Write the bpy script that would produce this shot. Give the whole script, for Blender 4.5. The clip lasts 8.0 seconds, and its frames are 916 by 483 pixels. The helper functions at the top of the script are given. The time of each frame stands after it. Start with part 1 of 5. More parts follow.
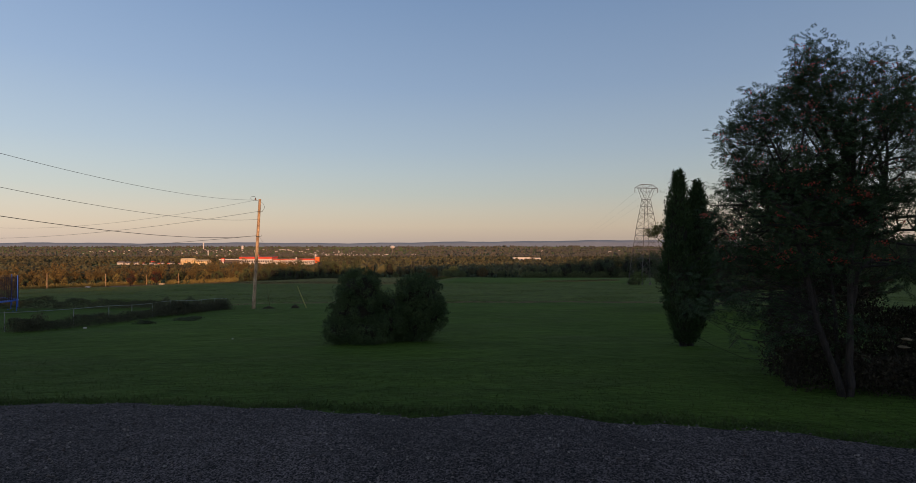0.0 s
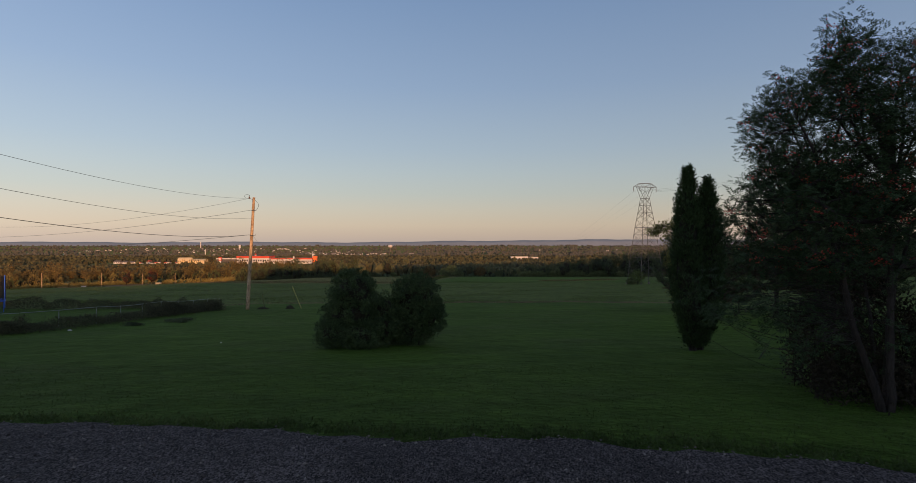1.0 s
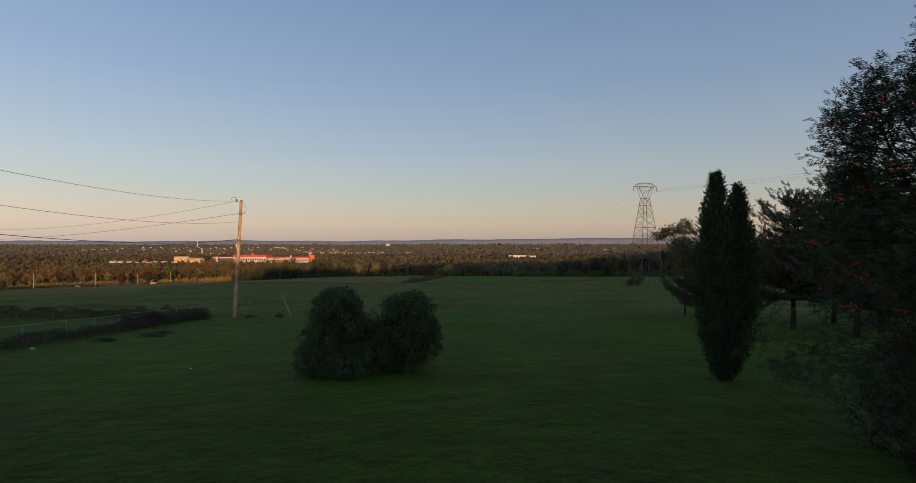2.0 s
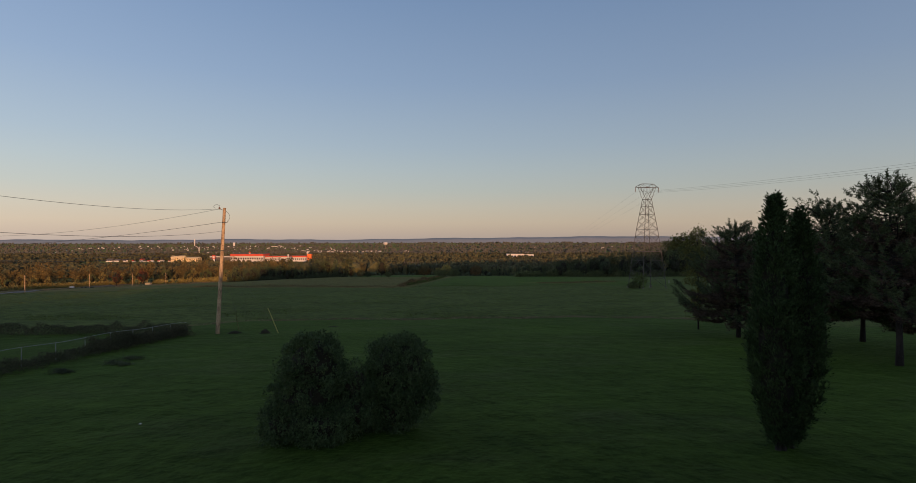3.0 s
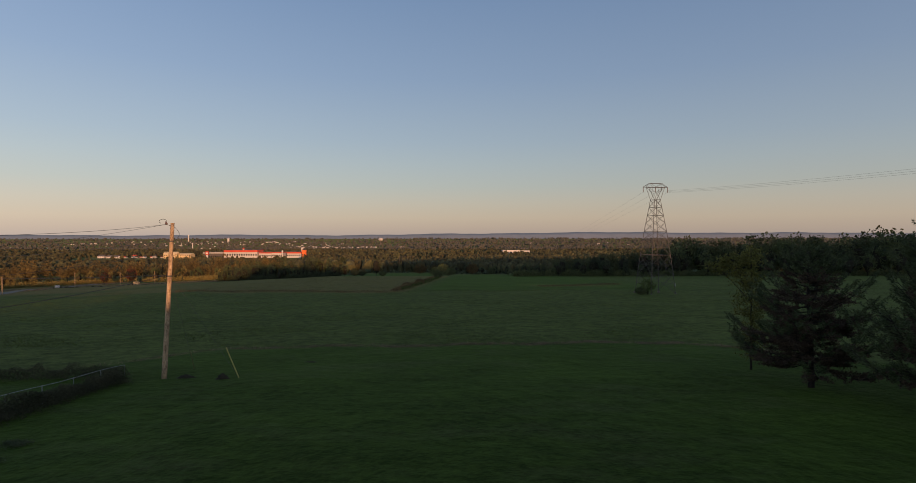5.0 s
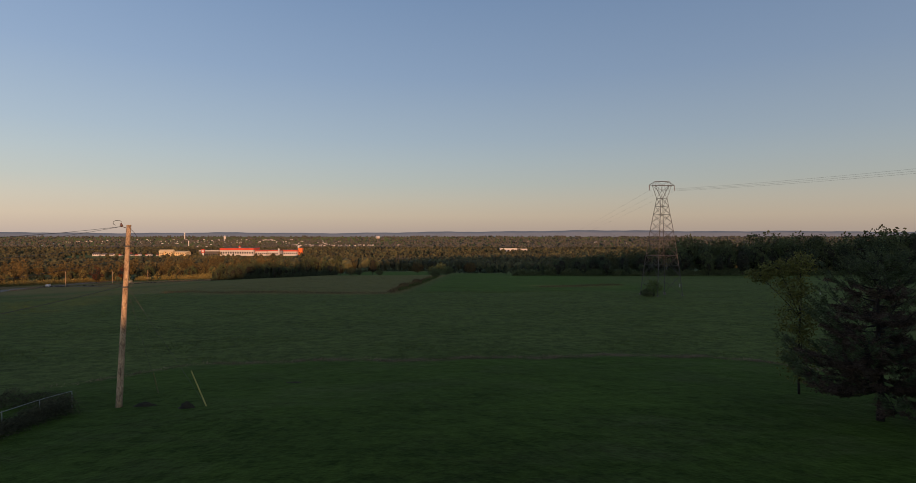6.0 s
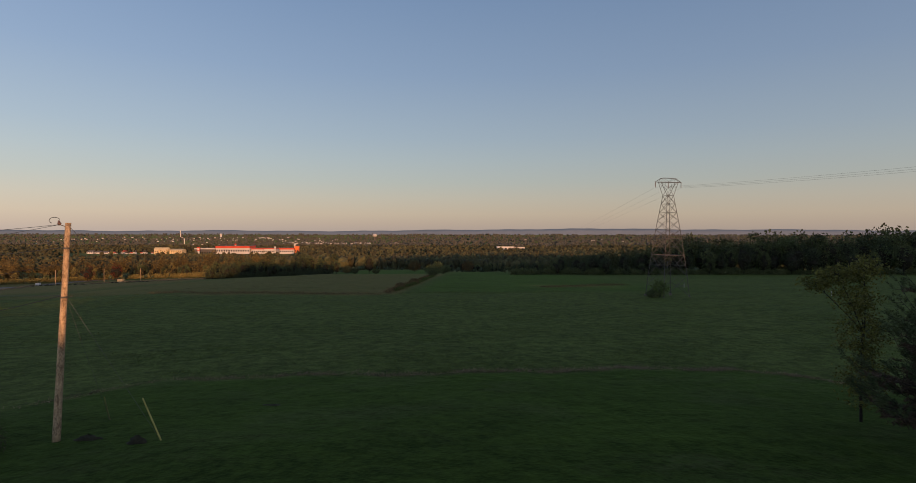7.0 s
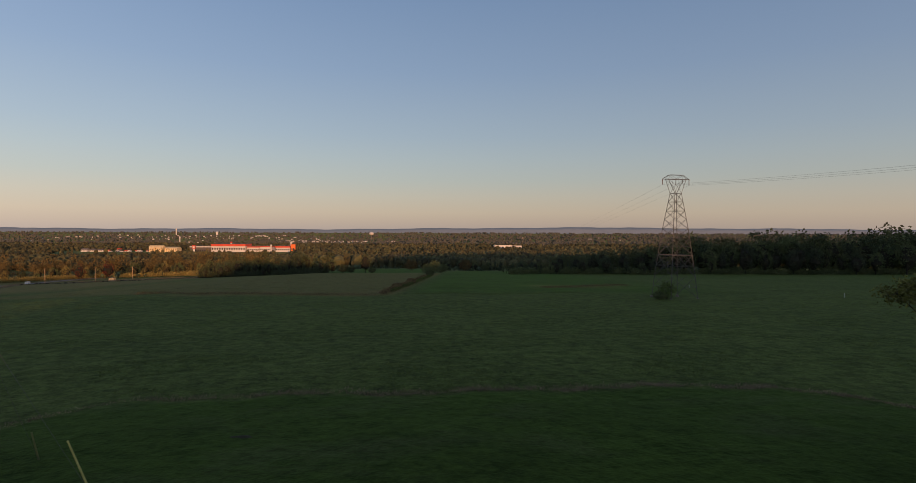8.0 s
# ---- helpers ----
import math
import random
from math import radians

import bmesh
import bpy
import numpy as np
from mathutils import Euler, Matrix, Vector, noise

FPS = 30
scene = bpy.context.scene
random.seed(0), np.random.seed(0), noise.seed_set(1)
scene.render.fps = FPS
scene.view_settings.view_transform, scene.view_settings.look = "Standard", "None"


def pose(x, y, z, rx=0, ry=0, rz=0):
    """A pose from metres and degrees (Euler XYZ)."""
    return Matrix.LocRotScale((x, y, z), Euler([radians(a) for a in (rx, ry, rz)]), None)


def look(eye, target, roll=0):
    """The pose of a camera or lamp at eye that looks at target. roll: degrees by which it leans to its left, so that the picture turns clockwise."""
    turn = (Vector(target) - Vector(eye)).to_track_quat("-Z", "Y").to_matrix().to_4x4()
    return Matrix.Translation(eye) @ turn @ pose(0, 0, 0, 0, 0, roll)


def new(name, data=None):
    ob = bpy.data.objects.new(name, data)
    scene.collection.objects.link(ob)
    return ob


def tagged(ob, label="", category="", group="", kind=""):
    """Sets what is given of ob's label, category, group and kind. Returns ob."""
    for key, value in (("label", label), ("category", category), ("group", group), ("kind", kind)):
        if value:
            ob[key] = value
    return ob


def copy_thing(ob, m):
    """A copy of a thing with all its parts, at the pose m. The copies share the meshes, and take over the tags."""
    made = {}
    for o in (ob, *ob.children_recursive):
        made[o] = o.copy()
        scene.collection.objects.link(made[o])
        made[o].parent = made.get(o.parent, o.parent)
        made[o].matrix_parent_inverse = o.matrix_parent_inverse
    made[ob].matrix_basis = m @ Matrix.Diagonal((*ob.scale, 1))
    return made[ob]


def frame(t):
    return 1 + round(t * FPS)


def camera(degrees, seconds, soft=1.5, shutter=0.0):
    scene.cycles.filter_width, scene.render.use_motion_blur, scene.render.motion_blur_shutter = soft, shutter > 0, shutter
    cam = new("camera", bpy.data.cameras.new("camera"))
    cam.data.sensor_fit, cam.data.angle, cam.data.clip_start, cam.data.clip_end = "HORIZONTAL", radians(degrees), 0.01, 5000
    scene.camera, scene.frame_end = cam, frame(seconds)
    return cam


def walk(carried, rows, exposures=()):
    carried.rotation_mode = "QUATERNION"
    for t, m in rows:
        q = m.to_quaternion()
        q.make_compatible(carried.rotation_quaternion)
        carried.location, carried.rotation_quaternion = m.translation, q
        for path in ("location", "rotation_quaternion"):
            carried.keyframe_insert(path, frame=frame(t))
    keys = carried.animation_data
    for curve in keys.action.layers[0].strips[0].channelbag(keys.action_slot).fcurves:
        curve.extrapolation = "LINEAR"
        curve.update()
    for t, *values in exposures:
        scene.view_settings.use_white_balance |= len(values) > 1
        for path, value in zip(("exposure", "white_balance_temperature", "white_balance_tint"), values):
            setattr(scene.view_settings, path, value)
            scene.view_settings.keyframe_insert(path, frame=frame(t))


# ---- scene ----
# -- the camera: a small drone that leaves a gravel yard, climbs and flies out over the meadow --
cam = camera(82.0, 8.0, soft=0.75, shutter=0.3)
ROWS = [  # seconds, metres right, ahead, up, then yaw, pitch, roll
    (0.0, 0.000, 0.000, 2.900, -0.000, 0.126, 0.015),
    (0.5, -0.029, 0.265, 2.890, -0.115, 0.093, 0.014),
    (1.0, -0.032, 0.809, 2.901, -0.245, 0.037, 0.018),
    (1.5, -0.019, 1.673, 3.052, -0.386, -0.040, 0.023),
    (3.0, -0.054, 5.358, 4.245, -0.741, -0.295, 0.103),
    (3.5, -0.093, 6.939, 4.652, -0.857, -0.419, 0.115),
    (4.0, -0.159, 8.648, 5.085, -0.981, -0.547, 0.124),
    (4.5, -0.260, 10.424, 5.505, -1.100, -0.670, 0.100),
    (6.0, -0.680, 16.833, 6.139, -1.529, -1.001, -0.027),
    (6.5, -0.802, 18.954, 6.168, -1.693, -1.108, -0.055),
    (7.0, -0.901, 21.116, 6.210, -1.853, -1.209, -0.092),
    (7.5, -1.005, 23.387, 6.206, -2.021, -1.305, -0.150),
    (8.0, -1.142, 25.582, 6.225, -2.184, -1.374, -0.221),
]
walk(cam, [(t, pose(x, y, z, 90 + pitch, roll, yaw)) for t, x, y, z, yaw, pitch, roll in ROWS],
     exposures=[(0.0, -0.05), (1.5, -0.06), (3.0, -0.16), (3.5, -0.16), (4.5, -0.18), (6.0, -0.20), (8.0, -0.20)])

# -- world, sun and exposure --
SKY_GAIN = 1.31
SUN_ELEVATION, SUN_AZIMUTH = radians(4.0), radians(160)   # low behind the camera, a little to its right (azimuth clockwise from +y)
world = bpy.data.worlds.new("evening_sky")
scene.world = world
world.use_nodes = True
wn = world.node_tree
sky = wn.nodes.new("ShaderNodeTexSky")
sky.sky_type, sky.sun_disc = "NISHITA", False
sky.sun_elevation, sky.sun_rotation = SUN_ELEVATION, SUN_AZIMUTH
sky.altitude, sky.air_density, sky.dust_density, sky.ozone_density = 100, 1.0, 2.0, 2.0
def sky_node(kind, **values):
    n = wn.nodes.new(kind)
    for k, v in values.items():
        n.inputs[int(k[1:])].default_value = v
    return n


# evening air away from the sun: peach over the horizon, paling to blue, brighter towards the sun's side
direction = sky_node("ShaderNodeTexCoord")
axes = sky_node("ShaderNodeSeparateXYZ")
wn.links.new(direction.outputs["Generated"], axes.inputs[0])
band = sky_node("ShaderNodeValToRGB")
STOPS = [(0.0, (0.49, 0.395, 0.342)), (0.013, (0.54, 0.433, 0.352)), (0.03, (0.573, 0.473, 0.376)), (0.058, (0.527, 0.475, 0.41)), (0.09, (0.45, 0.46, 0.443)), (0.13, (0.395, 0.437, 0.469)), (0.17, (0.342, 0.402, 0.478)), (0.28, (0.245, 0.32, 0.458)), (0.42, (0.17, 0.248, 0.403)), (1.0, (0.121, 0.15, 0.206))]
while len(band.color_ramp.elements) < len(STOPS):
    band.color_ramp.elements.new(0.5)
for e, (p, c) in zip(band.color_ramp.elements, STOPS):
    e.position, e.color = p, (*c, 1)
wn.links.new(axes.outputs["Z"], band.inputs["Fac"])
towards = wn.nodes.new("ShaderNodeVectorMath")
towards.operation = "DOT_PRODUCT"
towards.inputs[1].default_value = (-0.25, -0.35, 0.0)
wn.links.new(direction.outputs["Generated"], towards.inputs[0])
gain = sky_node("ShaderNodeMath", _1=SKY_GAIN)
wn.links.new(towards.outputs["Value"], gain.inputs[0])
glow = wn.nodes.new("ShaderNodeVectorMath")
glow.operation = "SCALE"
wn.links.new(band.outputs["Color"], glow.inputs[0])
wn.links.new(gain.outputs[0], glow.inputs["Scale"])
high = wn.nodes.new("ShaderNodeVectorMath")
high.operation = "SCALE"
high.inputs["Scale"].default_value = 0.05
wn.links.new(sky.outputs["Color"], high.inputs[0])
both = wn.nodes.new("ShaderNodeVectorMath")
wn.links.new(glow.outputs[0], both.inputs[0])
wn.links.new(high.outputs[0], both.inputs[1])
wn.links.new(both.outputs[0], wn.nodes["Background"].inputs["Color"])
wn.nodes["Background"].inputs["Strength"].default_value = 1.0
sun_dir = Vector((math.sin(SUN_AZIMUTH) * math.cos(SUN_ELEVATION), math.cos(SUN_AZIMUTH) * math.cos(SUN_ELEVATION), math.sin(SUN_ELEVATION)))
sun = new("sun", bpy.data.lights.new("sun", "SUN"))
sun.data.energy, sun.data.angle, sun.data.color = 4.9, radians(0.6), (1.0, 0.51, 0.24)
sun.matrix_world = look(sun_dir * 500, (0, 0, 0))

# -- materials --
def material(name, dark, light, scale=4.0, fine=40.0, rough=0.85, metal=0.0, bump=0.3, bump_scale=60.0, vary=0.0, island=0.0, thin=0.0, spec=0.2, stretch=(1, 1, 1)):
    """A surface whose colour wanders between dark and light at two scales, with fine relief. vary and island: spread of brightness from object to object and from piece to piece."""
    m = bpy.data.materials.new(name)
    m.use_nodes = True
    t = m.node_tree
    b = t.nodes["Principled BSDF"]
    co = t.nodes.new("ShaderNodeTexCoord")
    mp = t.nodes.new("ShaderNodeMapping")
    mp.inputs["Scale"].default_value = stretch
    t.links.new(co.outputs["Object"], mp.inputs["Vector"])
    def tex(s, detail):
        n = t.nodes.new("ShaderNodeTexNoise")
        n.inputs["Scale"].default_value, n.inputs["Detail"].default_value, n.inputs["Roughness"].default_value = s, detail, 0.6
        t.links.new(mp.outputs["Vector"], n.inputs["Vector"])
        return n.outputs["Fac"]
    def math_node(op, a, c):
        n = t.nodes.new("ShaderNodeMath")
        n.operation = op
        for i, v in enumerate((a, c)):
            if isinstance(v, (int, float)):
                n.inputs[i].default_value = v
            else:
                t.links.new(v, n.inputs[i])
        return n.outputs[0]
    f = math_node("ADD", math_node("MULTIPLY", tex(scale, 3), 0.55), math_node("MULTIPLY", tex(fine, 2), 0.45))
    ramp = t.nodes.new("ShaderNodeValToRGB")
    ramp.color_ramp.elements[0].position, ramp.color_ramp.elements[1].position = 0.36, 0.64
    ramp.color_ramp.elements[0].color, ramp.color_ramp.elements[1].color = (*dark, 1), (*light, 1)
    t.links.new(f, ramp.inputs["Fac"])
    out = ramp.outputs["Color"]
    for amount, node, socket in ((vary, "ShaderNodeObjectInfo", "Random"), (island, "ShaderNodeNewGeometry", "Random Per Island")):
        if amount:
            r = t.nodes.new(node)
            hsv = t.nodes.new("ShaderNodeHueSaturation")
            t.links.new(math_node("ADD", math_node("MULTIPLY", r.outputs[socket], 2 * amount), 1 - amount), hsv.inputs["Value"])
            t.links.new(math_node("ADD", math_node("MULTIPLY", r.outputs[socket], 0.06 * amount), 0.5 - 0.03 * amount), hsv.inputs["Hue"])
            t.links.new(out, hsv.inputs["Color"])
            out = hsv.outputs["Color"]
    t.links.new(out, b.inputs["Base Color"])
    b.inputs["Roughness"].default_value, b.inputs["Metallic"].default_value, b.inputs["Specular IOR Level"].default_value = rough, metal, spec
    if bump:
        bn = t.nodes.new("ShaderNodeBump")
        bn.inputs["Strength"].default_value, bn.inputs["Distance"].default_value = bump, 0.6 / bump_scale
        t.links.new(tex(bump_scale, 3), bn.inputs["Height"])
        t.links.new(bn.outputs["Normal"], b.inputs["Normal"])
    if thin:
        b.inputs["Transmission Weight"].default_value = 0.0
        tr = t.nodes.new("ShaderNodeBsdfTranslucent")
        mx = t.nodes.new("ShaderNodeMixShader")
        mx.inputs[0].default_value = thin
        t.links.new(out, tr.inputs["Color"])
        t.links.new(b.outputs[0], mx.inputs[1])
        t.links.new(tr.outputs[0], mx.inputs[2])
        t.links.new(mx.outputs[0], t.nodes["Material Output"].inputs["Surface"])
    return m


def gravel_material():
    """Crushed stone: every pebble its own grey, dark gaps between, worn wheel tracks."""
    m = material("gravel", (0.0225, 0.018, 0.0178), (0.055, 0.0435, 0.0425), 0.5, 9, 0.95, bump=0)
    t = m.node_tree
    b = t.nodes["Principled BSDF"]
    base = b.inputs["Base Color"].links[0].from_socket
    co = t.nodes.new("ShaderNodeTexCoord")
    v = t.nodes.new("ShaderNodeTexVoronoi")
    v.inputs["Scale"].default_value = 72
    t.links.new(co.outputs["Object"], v.inputs["Vector"])
    bw = t.nodes.new("ShaderNodeRGBToBW")
    t.links.new(v.outputs["Color"], bw.inputs[0])
    r = t.nodes.new("ShaderNodeMapRange")
    r.inputs["From Min"].default_value, r.inputs["From Max"].default_value, r.inputs["To Min"].default_value, r.inputs["To Max"].default_value = 0.32, 0.85, 0.1, 3.6
    t.links.new(bw.outputs[0], r.inputs["Value"])
    s = t.nodes.new("ShaderNodeVectorMath")
    s.operation = "SCALE"
    t.links.new(base, s.inputs[0])
    t.links.new(r.outputs[0], s.inputs["Scale"])
    t.links.new(s.outputs[0], b.inputs["Base Color"])
    bn = t.nodes.new("ShaderNodeBump")
    bn.invert = True
    bn.inputs["Strength"].default_value, bn.inputs["Distance"].default_value = 1.0, 0.02
    t.links.new(v.outputs["Distance"], bn.inputs["Height"])
    t.links.new(bn.outputs["Normal"], b.inputs["Normal"])
    return m


GRAVEL = gravel_material()
STONE = material("loose_stone", (0.03, 0.025, 0.023), (0.17, 0.14, 0.13), 3, 60, 0.9, island=0.6)
CEDAR_LEAF = material("cedar_leaf", (0.021, 0.036, 0.012), (0.052, 0.08, 0.026), 1.2, 9, 0.7, bump=0, island=0.5, thin=0.15)
# filler for crowns and bushes, the shade inside put into its colour
SHADED_CORE = material("shaded_core", (0.012, 0.012, 0.008), (0.03, 0.026, 0.016), 3, 20, 0.95)
SHRUB_LEAF = material("shrub_leaf", (0.030, 0.050, 0.019), (0.080, 0.113, 0.043), 1.5, 12, 0.7, bump=0, island=0.45, thin=0.15)
ROWAN_LEAF = material("rowan_leaf", (0.02, 0.036, 0.016), (0.048, 0.074, 0.03), 1.0, 8, 0.8, bump=0, island=0.4, thin=0.25)
# brown undergrowth, darkened in its colour for the shade beneath the rowan
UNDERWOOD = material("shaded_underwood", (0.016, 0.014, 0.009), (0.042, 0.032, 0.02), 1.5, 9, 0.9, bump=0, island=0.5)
BERRY = material("rowan_berry", (0.20, 0.022, 0.016), (0.34, 0.042, 0.025), 8, 40, 0.35, bump=0, island=0.3)
LEAF = material("broad_leaf", (0.09, 0.09, 0.02), (0.17, 0.16, 0.04), 0.8, 8, 0.6, bump=0, island=0.4, thin=0.25)
WOOD_LEAF = material("woodland_leaf", (0.056, 0.072, 0.028), (0.13, 0.14, 0.055), 0.15, 1.0, 0.7, bump=0, vary=0.3, island=0.35, thin=0.2)
WARM_LEAF = material("turning_leaf", (0.125, 0.098, 0.032), (0.265, 0.19, 0.064), 0.15, 1.0, 0.7, bump=0, vary=0.35, island=0.35, thin=0.2)
RED_LEAF = material("red_leaf", (0.08, 0.022, 0.012), (0.16, 0.04, 0.02), 0.2, 1.0, 0.7, bump=0, island=0.35, thin=0.2)
ORANGE_LEAF = material("orange_leaf", (0.07, 0.042, 0.014), (0.14, 0.075, 0.022), 0.2, 1.0, 0.7, bump=0, island=0.35, thin=0.2)
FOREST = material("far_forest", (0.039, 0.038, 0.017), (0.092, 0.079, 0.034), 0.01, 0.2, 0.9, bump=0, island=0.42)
# haze put into the colour: greyer and more even than far_forest
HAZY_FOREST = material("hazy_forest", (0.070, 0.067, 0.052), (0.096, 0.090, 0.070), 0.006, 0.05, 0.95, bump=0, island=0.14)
THORN = material("withered_weeds", (0.040, 0.042, 0.022), (0.088, 0.083, 0.046), 0.5, 5, 0.85, bump=0, island=0.45, thin=0.1)
NEEDLE = material("pine_needle", (0.040, 0.056, 0.024), (0.092, 0.11, 0.044), 1.0, 9, 0.6, bump=0, island=0.45, thin=0.1)
DEAD_NEEDLE = material("dead_needle", (0.055, 0.038, 0.028), (0.115, 0.077, 0.054), 1.0, 9, 0.8, bump=0, island=0.4, thin=0.1)
BARK = material("bark", (0.015, 0.0125, 0.0105), (0.048, 0.039, 0.034), 3, 30, 0.95, bump=0.9, bump_scale=25, stretch=(1, 1, 0.25))
PALE_BARK = material("pale_bark", (0.12, 0.11, 0.10), (0.32, 0.30, 0.27), 3, 30, 0.9, bump=0.6, bump_scale=25, stretch=(1, 1, 0.4))
POLE_WOOD = material("pole_wood", (0.15, 0.095, 0.055), (0.60, 0.42, 0.25), 6, 26, 0.9, bump=0.8, bump_scale=30, stretch=(1, 1, 0.4))
GRASS = material("grass_blade", (0.032, 0.050, 0.012), (0.082, 0.108, 0.032), 0.3, 3, 0.7, bump=0, island=0.3, thin=0.45)
DRY_GRASS = material("dry_grass", (0.075, 0.06, 0.025), (0.16, 0.12, 0.055), 0.2, 3, 0.8, bump=0, island=0.5, thin=0.2)
BRACKEN = material("dead_bracken", (0.10, 0.068, 0.032), (0.19, 0.13, 0.062), 0.3, 3, 0.85, bump=0, island=0.5, thin=0.15)
# spruce and other dark foliage; adds shade to the wood by colour
DARK_FOLIAGE = material("dark_foliage", (0.034, 0.048, 0.024), (0.078, 0.09, 0.042), 0.15, 1.0, 0.7, bump=0, vary=0.3, island=0.35, thin=0.1)
STRAW = material("pale_straw", (0.15, 0.115, 0.07), (0.28, 0.21, 0.13), 0.5, 4, 0.85, bump=0, island=0.5, thin=0.15)
WEED = material("rough_grass", (0.055, 0.075, 0.017), (0.12, 0.145, 0.038), 0.2, 3, 0.8, bump=0, island=0.5, thin=0.2)
EARTH = material("bare_earth", (0.018, 0.016, 0.009), (0.048, 0.041, 0.023), 3, 25, 0.95, bump=1.0, bump_scale=18)
WIRE = material("cable", (0.018, 0.018, 0.02), (0.04, 0.04, 0.042), 5, 50, 0.6, bump=0)
STEEL = material("galvanised_steel", (0.065, 0.058, 0.052), (0.145, 0.125, 0.108), 1.0, 9, 0.6, metal=0.2, bump=0.1)
DULL_GUARD = material("weathered_plastic", (0.11, 0.11, 0.035), (0.19, 0.18, 0.06), 2, 20, 0.6, bump=0.1)
GUARD = material("yellow_plastic", (0.32, 0.27, 0.07), (0.46, 0.40, 0.13), 2, 20, 0.5, bump=0.1)
PORCELAIN = material("insulator", (0.10, 0.06, 0.05), (0.2, 0.14, 0.12), 5, 20, 0.25, bump=0)
BLUE_PAINT = material("blue_pad", (0.03, 0.09, 0.42), (0.05, 0.14, 0.55), 3, 20, 0.5, bump=0.1)
NET = material("black_net", (0.012, 0.012, 0.016), (0.03, 0.03, 0.035), 8, 60, 0.9, bump=0.2)
RAIL = material("pale_rail", (0.16, 0.17, 0.17), (0.30, 0.31, 0.30), 3, 30, 0.5, metal=0.3, bump=0.1)
WHITE = material("white_wall", (0.46, 0.42, 0.39), (0.62, 0.57, 0.53), 0.05, 0.6, 0.8, bump=0, vary=0.12)
RED_PAINT = material("red_cladding", (0.42, 0.05, 0.03), (0.62, 0.09, 0.05), 0.05, 0.6, 0.6, bump=0)
ORANGE_PAINT = material("orange_cladding", (0.75, 0.13, 0.03), (0.85, 0.20, 0.05), 0.05, 0.6, 0.6, bump=0)
LODGE_WALL = material("sand_cladding", (0.52, 0.38, 0.20), (0.70, 0.54, 0.31), 0.05, 0.8, 0.85, bump=0)
YELLOW_WALL = material("sand_brick", (0.36, 0.27, 0.15), (0.50, 0.39, 0.24), 0.05, 0.8, 0.85, bump=0)
ROOF = material("roof_shingle", (0.05, 0.045, 0.042), (0.13, 0.11, 0.10), 0.1, 1.5, 0.9, bump=0, vary=0.4)
GLASS = material("window_glass", (0.015, 0.018, 0.022), (0.035, 0.04, 0.045), 0.3, 2, 0.1, bump=0, spec=0.6)
ROAD = material("road_surface", (0.11, 0.09, 0.075), (0.21, 0.17, 0.14), 0.3, 6, 0.9, bump=0.4, bump_scale=10)
# far hills, with haze put into the blue-grey base colour
HAZY_RIDGE = material("hazy_ridge", (0.12, 0.118, 0.122), (0.155, 0.15, 0.156), 0.002, 0.02, 1.0, bump=0, spec=0.0)
HAZY_RIDGE.node_tree.nodes["Principled BSDF"].inputs["Emission Color"].default_value = (0.95, 0.86, 0.87, 1)       # emission stands in for lit haze in front of the far hills
HAZY_RIDGE.node_tree.nodes["Principled BSDF"].inputs["Emission Strength"].default_value = 0.105


# -- mesh helpers --
rng = np.random.default_rng(7)


